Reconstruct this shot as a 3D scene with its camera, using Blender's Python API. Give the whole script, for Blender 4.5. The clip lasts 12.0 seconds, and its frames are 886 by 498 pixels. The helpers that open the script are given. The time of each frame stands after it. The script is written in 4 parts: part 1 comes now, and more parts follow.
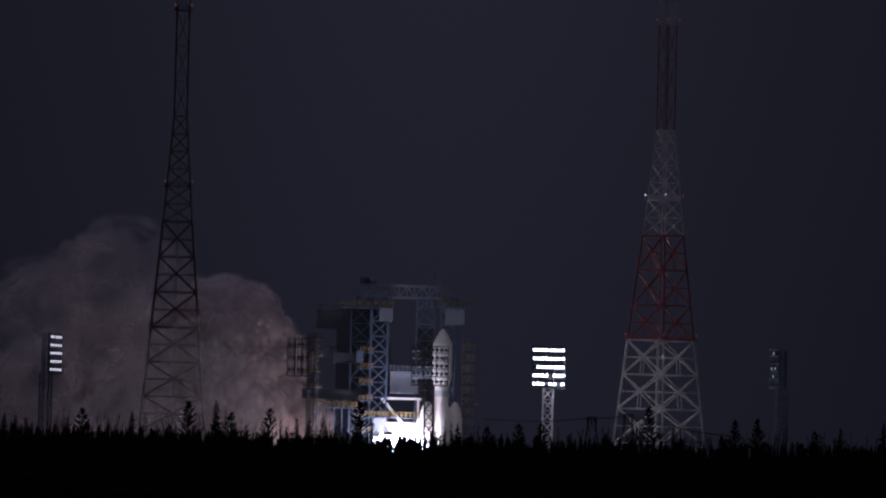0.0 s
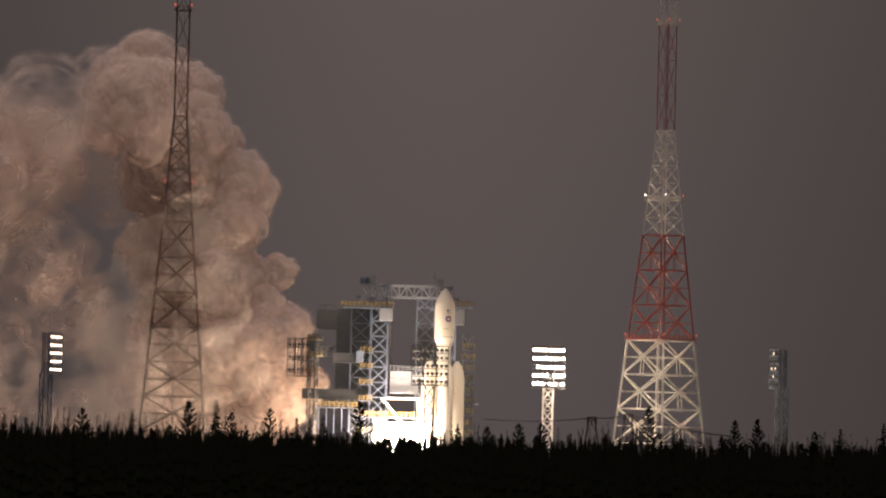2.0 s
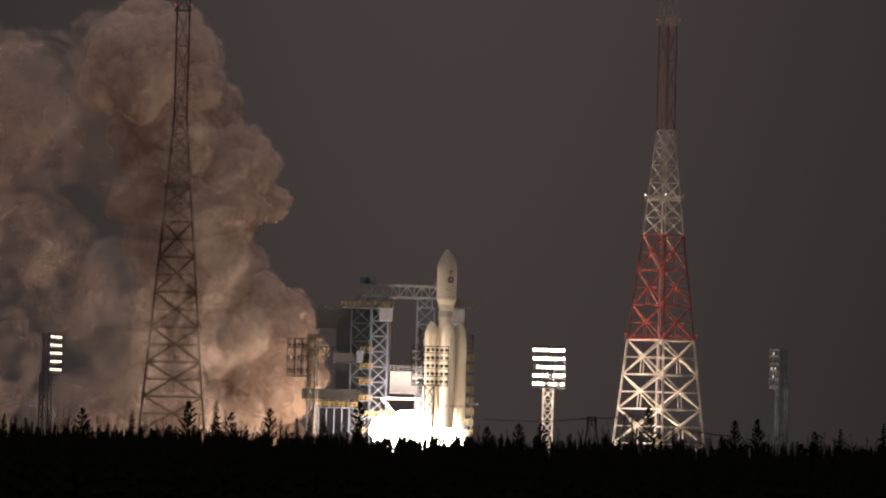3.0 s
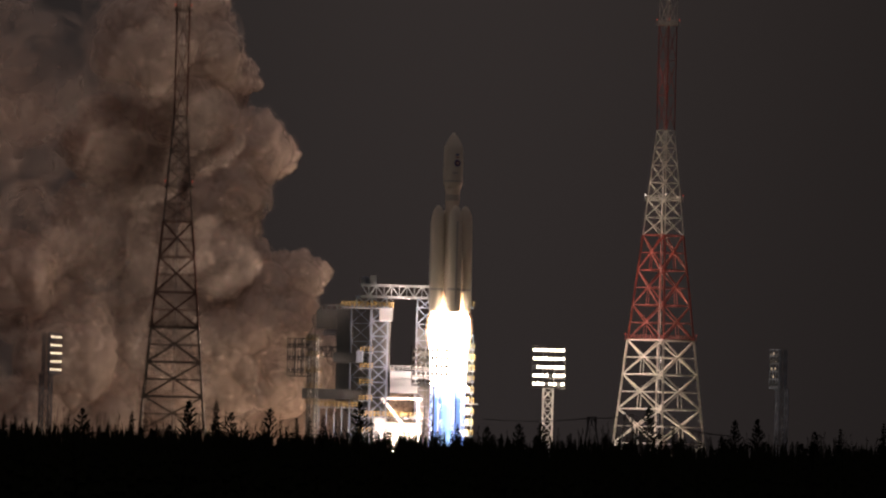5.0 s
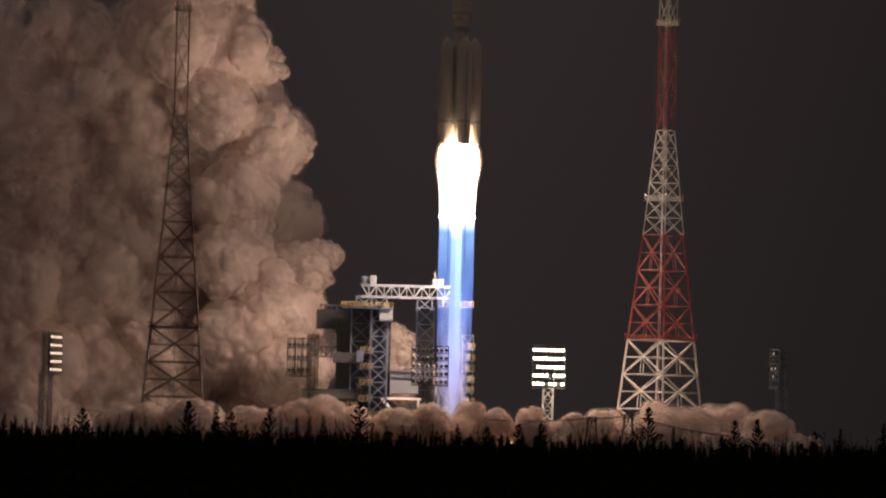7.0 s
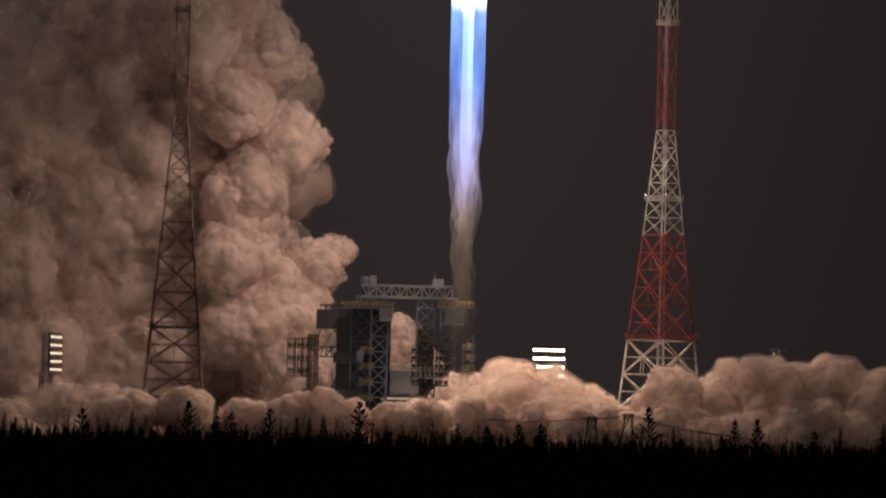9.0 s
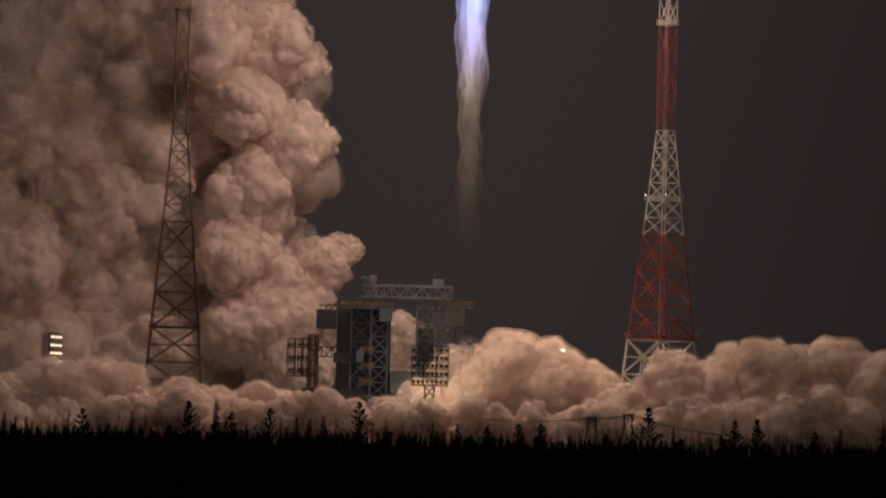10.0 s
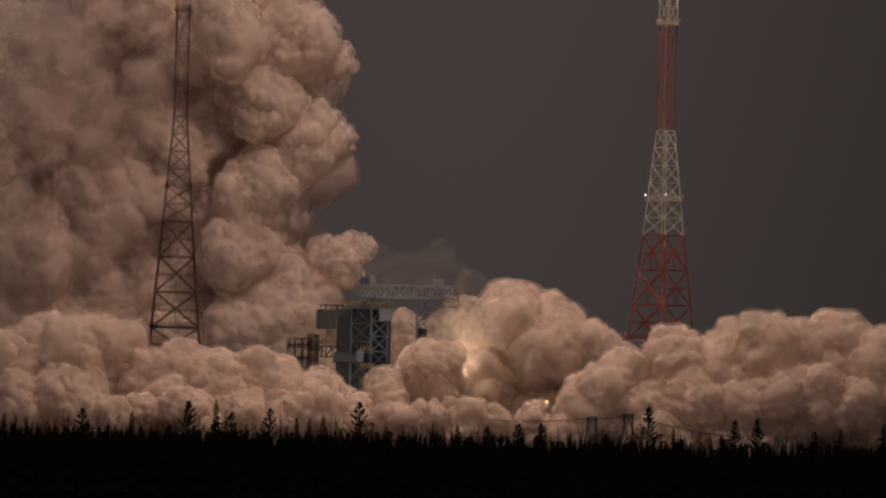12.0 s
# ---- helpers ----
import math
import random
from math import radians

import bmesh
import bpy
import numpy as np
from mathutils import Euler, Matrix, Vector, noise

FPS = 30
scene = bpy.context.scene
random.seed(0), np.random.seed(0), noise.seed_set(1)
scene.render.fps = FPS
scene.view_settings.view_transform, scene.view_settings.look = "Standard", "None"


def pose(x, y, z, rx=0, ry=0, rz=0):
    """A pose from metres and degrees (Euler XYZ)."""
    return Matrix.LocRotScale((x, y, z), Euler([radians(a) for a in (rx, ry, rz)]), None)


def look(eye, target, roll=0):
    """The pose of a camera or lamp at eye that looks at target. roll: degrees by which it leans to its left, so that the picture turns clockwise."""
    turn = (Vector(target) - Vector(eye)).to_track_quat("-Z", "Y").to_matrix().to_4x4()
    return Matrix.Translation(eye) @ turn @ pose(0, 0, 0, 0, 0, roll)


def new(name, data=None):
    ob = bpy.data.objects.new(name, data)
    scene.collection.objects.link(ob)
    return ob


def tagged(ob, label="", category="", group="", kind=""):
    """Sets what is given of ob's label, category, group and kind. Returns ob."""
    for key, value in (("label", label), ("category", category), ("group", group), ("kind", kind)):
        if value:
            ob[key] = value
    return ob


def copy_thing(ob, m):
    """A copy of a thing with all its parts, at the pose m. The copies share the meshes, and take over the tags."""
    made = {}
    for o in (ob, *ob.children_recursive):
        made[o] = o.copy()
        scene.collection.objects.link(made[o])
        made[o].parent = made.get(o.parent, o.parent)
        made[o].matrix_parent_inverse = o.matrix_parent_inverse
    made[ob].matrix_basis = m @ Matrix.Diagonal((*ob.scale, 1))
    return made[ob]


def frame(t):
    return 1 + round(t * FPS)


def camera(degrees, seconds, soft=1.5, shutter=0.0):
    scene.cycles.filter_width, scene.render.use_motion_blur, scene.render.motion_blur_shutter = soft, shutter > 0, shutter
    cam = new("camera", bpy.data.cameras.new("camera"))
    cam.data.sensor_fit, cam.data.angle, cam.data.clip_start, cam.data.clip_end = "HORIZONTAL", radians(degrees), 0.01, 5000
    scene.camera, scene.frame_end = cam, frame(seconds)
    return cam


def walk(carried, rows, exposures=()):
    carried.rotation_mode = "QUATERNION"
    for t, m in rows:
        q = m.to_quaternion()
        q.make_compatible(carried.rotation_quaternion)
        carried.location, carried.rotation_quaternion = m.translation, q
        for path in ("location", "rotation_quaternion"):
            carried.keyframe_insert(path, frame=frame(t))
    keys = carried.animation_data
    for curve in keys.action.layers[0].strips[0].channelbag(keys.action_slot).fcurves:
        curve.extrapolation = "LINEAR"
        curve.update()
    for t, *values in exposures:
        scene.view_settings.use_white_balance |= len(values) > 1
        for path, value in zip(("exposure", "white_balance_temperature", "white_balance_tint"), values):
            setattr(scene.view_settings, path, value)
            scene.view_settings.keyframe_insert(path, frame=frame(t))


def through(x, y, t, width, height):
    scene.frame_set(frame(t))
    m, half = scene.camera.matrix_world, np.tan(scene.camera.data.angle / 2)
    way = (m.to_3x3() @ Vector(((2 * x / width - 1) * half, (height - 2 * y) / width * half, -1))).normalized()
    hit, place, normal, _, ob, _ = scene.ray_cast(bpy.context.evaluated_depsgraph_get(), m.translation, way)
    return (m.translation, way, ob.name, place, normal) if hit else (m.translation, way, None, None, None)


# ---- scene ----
# ---- camera: fixed on a tripod, long lens, leaning slightly ----
cam = camera(10.303, 12.0, soft=2.2)
scene.cycles.transparent_max_bounces = 96
EYE = (0.0, 0.0, 15.0)
AIM = (0.0, 1400.0, 73.93)
walk(cam, [(0.0, look(EYE, AIM, 1.45)), (12.0, look(EYE, AIM, 1.45))],
     [(0.0, -1.36, 4400, 24), (0.4, -0.4, 5300, 18), (0.8, 1.0, 6300, 10), (1.2, 1.55, 6500, 10), (1.6, 1.52, 6500, 10),
      (2.5, 0.7, 6500, 10), (3.2, 0.2, 6500, 10), (4.8, -0.5, 6500, 10), (5.5, -0.75, 6500, 10), (6.5, -0.7, 6500, 10),
      (7.2, -0.85, 6500, 10), (9.0, -0.75, 6500, 10), (10.5, -0.35, 6700, 10), (12.0, 0.27, 6700, 10)])

# ---- night sky: low overcast, lit from below by the launch, brighter towards the zenith ----
world = bpy.data.worlds.new("night_sky")
scene.world = world
world.use_nodes = True
wt = world.node_tree
bg = wt.nodes["Background"]
tc = wt.nodes.new("ShaderNodeTexCoord")
sep = wt.nodes.new("ShaderNodeSeparateXYZ")
ramp = wt.nodes.new("ShaderNodeValToRGB")
wt.links.new(tc.outputs["Generated"], sep.inputs[0])
wt.links.new(sep.outputs["Z"], ramp.inputs["Fac"])
# the light dome of the pad: the haze is a little brighter towards it
side_off = wt.nodes.new("ShaderNodeMath")
side_off.operation = "ABSOLUTE"
dome = wt.nodes.new("ShaderNodeMapRange")
dome.interpolation_type = "SMOOTHSTEP"
for key, value in (("From Min", 0.0), ("From Max", 0.12), ("To Min", 1.22), ("To Max", 0.72)):
    dome.inputs[key].default_value = value
wt.links.new(sep.outputs["X"], side_off.inputs[0])
wt.links.new(side_off.outputs[0], dome.inputs["Value"])
wt.links.new(dome.outputs[0], bg.inputs["Strength"])
wt.links.new(ramp.outputs["Color"], bg.inputs["Color"])
ramp.color_ramp.elements[0].position, ramp.color_ramp.elements[0].color = 0.0, (0.0312, 0.0253, 0.0246, 1)
ramp.color_ramp.elements[1].position, ramp.color_ramp.elements[1].color = 1.0, (0.36, 0.287, 0.257, 1)
low = ramp.color_ramp.elements.new(0.11)
low.color = (0.0390, 0.0312, 0.0294, 1)
middle = ramp.color_ramp.elements.new(0.45)
middle.color = (0.19, 0.152, 0.138, 1)
bg.inputs["Strength"].default_value = 1.0


def area_lamp(name, eye, target, watts, size, colour=(1.0, 0.77, 0.52)):
    data = bpy.data.lights.new(name, "AREA")
    data.energy, data.size, data.color = watts, size, colour
    ob = new(name, data)
    ob.matrix_world = look(eye, target)
    return ob


# floodlights of the pad: the two masts that face the rocket and the lit mast
area_lamp("floodlight_beam", (-2.7, 1373.0, 41.3), (0.5, 1400.0, 38.0), 2500, 6.0)
area_lamp("floodlight_beam", (-36.9, 1374.0, 42.0), (-10.0, 1400.0, 45.0), 2600, 5.0, (1.0, 0.90, 0.76))
area_lamp("floodlight_beam", (31.3, 1438.0, 42.1), (60.0, 1392.0, 24.0), 75000, 8.0)


# ---- materials ----
def mat(name, colour, rough=0.6, metal=0.0, scale=0.8, vary=0.25, bump=0.15, fine=9.0, shine=0.5):
    """A painted or natural surface: stains at one scale, grain and relief at a finer one."""
    m = bpy.data.materials.new(name)
    m.use_nodes = True
    t = m.node_tree
    b = t.nodes["Principled BSDF"]
    co = t.nodes.new("ShaderNodeTexCoord")
    info = t.nodes.new("ShaderNodeObjectInfo")
    off = t.nodes.new("ShaderNodeVectorMath")
    off.operation = "ADD"
    big, small = t.nodes.new("ShaderNodeTexNoise"), t.nodes.new("ShaderNodeTexNoise")
    big.inputs["Scale"].default_value, big.inputs["Detail"].default_value = scale, 5
    small.inputs["Scale"].default_value, small.inputs["Detail"].default_value = scale * fine, 4
    t.links.new(co.outputs["Object"], off.inputs[0])
    t.links.new(info.outputs["Random"], off.inputs[1])
    for n in (big, small):
        t.links.new(off.outputs[0], n.inputs["Vector"])
    mix = t.nodes.new("ShaderNodeMix")
    mix.data_type = "RGBA"
    mix.inputs["A"].default_value = (*[c * (1 - vary) for c in colour], 1)
    mix.inputs["B"].default_value = (*[min(1, c * (1 + vary)) for c in colour], 1)
    add = t.nodes.new("ShaderNodeMath")
    add.operation = "MULTIPLY_ADD"
    add.inputs[1].default_value = 0.35
    t.links.new(small.outputs["Fac"], add.inputs[0])
    half = t.nodes.new("ShaderNodeMath")
    half.operation = "MULTIPLY"
    half.inputs[1].default_value = 0.65
    t.links.new(big.outputs["Fac"], half.inputs[0])
    t.links.new(half.outputs[0], add.inputs[2])
    t.links.new(add.outputs[0], mix.inputs["Factor"])
    t.links.new(mix.outputs["Result"], b.inputs["Base Color"])
    bp = t.nodes.new("ShaderNodeBump")
    bp.inputs["Strength"].default_value, bp.inputs["Distance"].default_value = bump, 0.05
    t.links.new(small.outputs["Fac"], bp.inputs["Height"])
    t.links.new(bp.outputs["Normal"], b.inputs["Normal"])
    b.inputs["Roughness"].default_value, b.inputs["Metallic"].default_value = rough, metal
    b.inputs["Specular IOR Level"].default_value = shine
    return m


def glow(name, colour, strength):
    m = bpy.data.materials.new(name)
    m.use_nodes = True
    t = m.node_tree
    t.nodes.remove(t.nodes["Principled BSDF"])
    e = t.nodes.new("ShaderNodeEmission")
    e.inputs["Color"].default_value, e.inputs["Strength"].default_value = (*colour, 1), strength
    t.links.new(e.outputs[0], t.nodes["Material Output"].inputs["Surface"])
    return m


WHITE = mat("white_tower_paint", (0.62, 0.60, 0.56), 0.55, 0, 0.25, 0.15)
RED = mat("red_tower_paint", (0.28, 0.046, 0.036), 0.55, 0, 0.25, 0.2)
# the left tower's red and white, darkened: its shade is put into the paint
REDSHADED = mat("shaded_red_paint", (0.085, 0.038, 0.03), 0.65, 0, 0.25, 0.25)
WHITESHADED = mat("shaded_white_paint", (0.12, 0.10, 0.09), 0.65, 0, 0.25, 0.25)
STEEL = mat("blue_grey_steel_paint", (0.08, 0.10, 0.145), 0.5, 0, 0.4, 0.3)
DARK = mat("dark_steel", (0.032, 0.032, 0.036), 0.6, 0, 0.4, 0.35)
PALE = mat("pale_grey_cladding", (0.16, 0.172, 0.20), 0.55, 0, 0.3, 0.2)
YELLOW = mat("yellow_rail_paint", (0.24, 0.17, 0.06), 0.5, 0, 0.6, 0.25)
CONCRETE = mat("pad_concrete", (0.36, 0.34, 0.32), 0.9, 0, 0.15, 0.25)
GALV = mat("galvanised_steel", (0.45, 0.46, 0.48), 0.45, 0.6, 0.5, 0.2)
HULL = mat("cream_white_rocket_paint", (0.64, 0.60, 0.545), 0.85, 0, 0.12, 0.1, 0.05, shine=0.15)
HULLGREY = mat("grey_rocket_paint", (0.40, 0.40, 0.41), 0.4, 0, 0.2, 0.12, 0.05)
BLUE = mat("blue_marking", (0.06, 0.10, 0.30), 0.4)
NOZZLE = mat("burnt_nozzle_metal", (0.16, 0.13, 0.12), 0.35, 0.8)
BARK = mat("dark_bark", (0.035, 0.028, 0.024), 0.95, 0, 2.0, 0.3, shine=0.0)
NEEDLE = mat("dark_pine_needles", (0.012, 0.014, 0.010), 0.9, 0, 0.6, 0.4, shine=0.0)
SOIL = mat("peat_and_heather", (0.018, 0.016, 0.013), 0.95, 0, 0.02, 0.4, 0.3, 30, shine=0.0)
LAMP = glow("lit_floodlight_lens", (1.0, 0.84, 0.62), 26)
LAMPDIM = glow("half_lit_floodlight_lens", (1.0, 0.78, 0.54), 4.5)
LAMPFAINT = glow("faint_floodlight_lens", (1.0, 0.82, 0.6), 1.3)
BEACON = glow("red_beacon_lens", (1.0, 0.16, 0.10), 0.6)
BEACONW = glow("white_beacon_lens", (1.0, 0.9, 0.8), 3)
LENSOFF = mat("dark_lamp_glass", (0.05, 0.06, 0.08), 0.15)


def smoke_material(name, colour, low, high, through=0.42, torn=1.5, ends=(0.34, 0.64)):
    """Dense steam and smoke: part of the light leaves where it came in, part goes on into the cloud; patchy and never quite closed."""
    m = bpy.data.materials.new(name)
    m.use_nodes = True
    t = m.node_tree
    t.nodes.remove(t.nodes["Principled BSDF"])
    co = t.nodes.new("ShaderNodeTexCoord")
    n1, n2 = t.nodes.new("ShaderNodeTexNoise"), t.nodes.new("ShaderNodeTexNoise")
    n1.inputs["Scale"].default_value, n1.inputs["Detail"].default_value = 6.0, 6
    n2.inputs["Scale"].default_value, n2.inputs["Detail"].default_value = torn, 6
    n2.inputs["Distortion"].default_value = 0.6
    bp = t.nodes.new("ShaderNodeBump")
    bp.inputs["Strength"].default_value, bp.inputs["Distance"].default_value = 0.05, 0.04
    thin = t.nodes.new("ShaderNodeMapRange")
    thin.interpolation_type = "SMOOTHSTEP"
    thin.clamp = True
    for key, value in (("From Min", ends[0]), ("From Max", ends[1]), ("To Min", low), ("To Max", high)):
        thin.inputs[key].default_value = value
    for n in (n1, n2):
        t.links.new(co.outputs["Object"], n.inputs["Vector"])
    t.links.new(n1.outputs["Fac"], bp.inputs["Height"])
    t.links.new(n2.outputs["Fac"], thin.inputs["Value"])
    dif, tra, both = t.nodes.new("ShaderNodeBsdfDiffuse"), t.nodes.new("ShaderNodeBsdfTranslucent"), t.nodes.new("ShaderNodeMixShader")
    clear, mx = t.nodes.new("ShaderNodeBsdfTransparent"), t.nodes.new("ShaderNodeMixShader")
    both.inputs[0].default_value = through
    for n in (dif, tra):
        n.inputs["Color"].default_value = (*colour, 1)
        t.links.new(bp.outputs["Normal"], n.inputs["Normal"])
    t.links.new(dif.outputs[0], both.inputs[1])
    t.links.new(tra.outputs[0], both.inputs[2])
    t.links.new(thin.outputs[0], mx.inputs[0])
    t.links.new(clear.outputs[0], mx.inputs[1])
    t.links.new(both.outputs[0], mx.inputs[2])
    t.links.new(mx.outputs[0], t.nodes["Material Output"].inputs["Surface"])
    return m


def veil_material(name, colour, thin, thick, scale=1.3, detail=4):
    """The thin outer steam of a billow: patchy, half see-through."""
    m = bpy.data.materials.new(name)
    m.use_nodes = True
    t = m.node_tree
    t.nodes.remove(t.nodes["Principled BSDF"])
    co, nz, rp = t.nodes.new("ShaderNodeTexCoord"), t.nodes.new("ShaderNodeTexNoise"), t.nodes.new("ShaderNodeMapRange")
    nz.inputs["Scale"].default_value, nz.inputs["Detail"].default_value = scale, detail
    for key, value in (("From Min", 0.34), ("From Max", 0.66), ("To Min", thin), ("To Max", thick)):
        rp.inputs[key].default_value = value
    t.links.new(co.outputs["Object"], nz.inputs["Vector"])
    t.links.new(nz.outputs["Fac"], rp.inputs["Value"])
    dif, tra, both = t.nodes.new("ShaderNodeBsdfDiffuse"), t.nodes.new("ShaderNodeBsdfTranslucent"), t.nodes.new("ShaderNodeMixShader")
    clear, mx = t.nodes.new("ShaderNodeBsdfTransparent"), t.nodes.new("ShaderNodeMixShader")
    both.inputs[0].default_value = 0.5
    for n in (dif, tra):
        n.inputs["Color"].default_value = (*colour, 1)
    t.links.new(dif.outputs[0], both.inputs[1])
    t.links.new(tra.outputs[0], both.inputs[2])
    t.links.new(rp.outputs[0], mx.inputs[0])
    t.links.new(clear.outputs[0], mx.inputs[1])
    t.links.new(both.outputs[0], mx.inputs[2])
    t.links.new(mx.outputs[0], t.nodes["Material Output"].inputs["Surface"])
    return m


WISP = veil_material("faint_steam_wisp", (0.75, 0.66, 0.60), 0.0, 0.035, 2.4, 7)
# each billow: the body of the cloud, two thin torn skins over it, a denser heart
SMOKE = [smoke_material("brown_grey_smoke_" + n, (0.93, 0.83, 0.785), a, b) for n, a, b in (("body", 0.22, 0.68), ("skin", 0.0, 0.16), ("heart", 0.4, 0.85))]
THIN = [smoke_material("thin_first_smoke_" + n, (0.93, 0.83, 0.785), a, b, 0.42, 2.3, (0.38, 0.66)) for n, a, b in (("body", 0.0, 0.24), ("skin", 0.0, 0.08), ("heart", 0.0, 0.3))]
STEAM = [smoke_material("cream_steam_" + n, (0.90, 0.785, 0.715), a, b) for n, a, b in (("body", 0.3, 0.75), ("skin", 0.0, 0.24), ("heart", 0.6, 0.95))]


# ---- mesh helpers ----
def part(name, bm, material, parent, label="", smooth=False):
    """Links a bmesh as one mesh object under a thing or under a part."""
    me = bpy.data.meshes.new(name)
    bm.to_mesh(me)
    bm.free()
    me.materials.append(material)
    if smooth:
        me.polygons.foreach_set("use_smooth", [True] * len(me.polygons))
    ob = new(name, me)
    ob.parent = parent
    if label:
        tagged(ob, label)
    return ob


def again(name, ob, parent, m):
    """One more piece on the mesh of ob."""
    o = new(name, ob.data)
    o.parent = parent
    o.matrix_basis = m
    return o


def thing(name, m, label, category, group="", kind=""):
    return tagged(place(new(name), m), label, category, group, kind)


def place(ob, m):
    ob.matrix_basis = m
    return ob


def box(bm, x0, x1, y0, y1, z0, z1):
    r = bmesh.ops.create_cube(bm, size=1.0)["verts"]
    for v in r:
        v.co = Vector(((x0 + x1) / 2 + v.co.x * (x1 - x0), (y0 + y1) / 2 + v.co.y * (y1 - y0), (z0 + z1) / 2 + v.co.z * (z1 - z0)))
    return bm


def bar(bm, a, b, w, d=None):
    """A rolled bar from a to b, w wide and d deep."""
    a, b = Vector(a), Vector(b)
    d = d or w
    q = (b - a).to_track_quat("Z", "Y").to_matrix().to_4x4()
    m = Matrix.Translation((a + b) / 2) @ q @ Matrix.Diagonal((w, d, (b - a).length, 1))
    bmesh.ops.create_cube(bm, size=1.0, matrix=m)
    return bm


def lathe(bm, profile, seg=32, cx=0.0, cy=0.0):
    rings = []
    for r, z in profile:
        rings.append([bm.verts.new((cx + r * math.cos(2 * math.pi * i / seg), cy + r * math.sin(2 * math.pi * i / seg), z)) for i in range(seg)])
    for a, b in zip(rings, rings[1:]):
        for i in range(seg):
            j = (i + 1) % seg
            bm.faces.new((a[i], a[j], b[j], b[i]))
    bm.faces.new(rings[-1])
    bm.faces.new(list(reversed(rings[0])))
    bmesh.ops.recalc_face_normals(bm, faces=bm.faces)
    return bm


def lattice(bm, corners, levels, leg, brace, mid=False):
    """A braced frame: corners(z) gives its legs' places; levels the panel heights; X bracing on each face."""
    n = len(corners(levels[0]))
    for z0, z1 in zip(levels, levels[1:]):
        a, b = corners(z0), corners(z1)
        for i in range(n):
            j = (i + 1) % n
            bar(bm, a[i], b[i], leg)
            bar(bm, b[i], b[j], brace)
            bar(bm, a[i], b[j], brace)
            bar(bm, a[j], b[i], brace)
            if mid:
                am, bmid = (Vector(a[i]) + Vector(b[i])) / 2, (Vector(a[j]) + Vector(b[j])) / 2
                bar(bm, am, bmid, brace * 0.7)
                bar(bm, (am + bmid) / 2, (Vector(a[i]) + Vector(a[j])) / 2, brace * 0.55)
    return bm


def square(half, x=0.0, y=0.0):
    return lambda z: [(x - half, y - half, z), (x + half, y - half, z), (x + half, y + half, z), (x - half, y + half, z)]


# ---- ground ----
bm = bmesh.new()
bmesh.ops.create_grid(bm, x_segments=90, y_segments=90, size=4600)
for v in bm.verts:
    v.co.z = 0.25 * noise.noise(v.co * 0.004)
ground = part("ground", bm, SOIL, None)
tagged(ground, "dark peaty heathland running to the horizon", "ground", kind="structure")
bm = bmesh.new()
box(bm, -60, 45, 1375, 1470, -0.5, 0.45)
tagged(part("pavement", bm, CONCRETE, None), "grey concrete apron of the launch pad", "pavement", kind="structure")


# ---- lightning towers ----
def side(z):
    for (z0, s0), (z1, s1) in zip(((0, 21.6), (49, 13.4), (79, 8.2), (109, 3.6)), ((49, 13.4), (79, 8.2), (109, 3.6), (400, 3.4))):
        if z <= z1:
            return s0 + (s1 - s0) * (z - z0) / (z1 - z0)


def tower_corners(z):
    h = side(z) / 2
    return [(-h, -h, z), (h, -h, z), (h, h, z), (-h, h, z)]


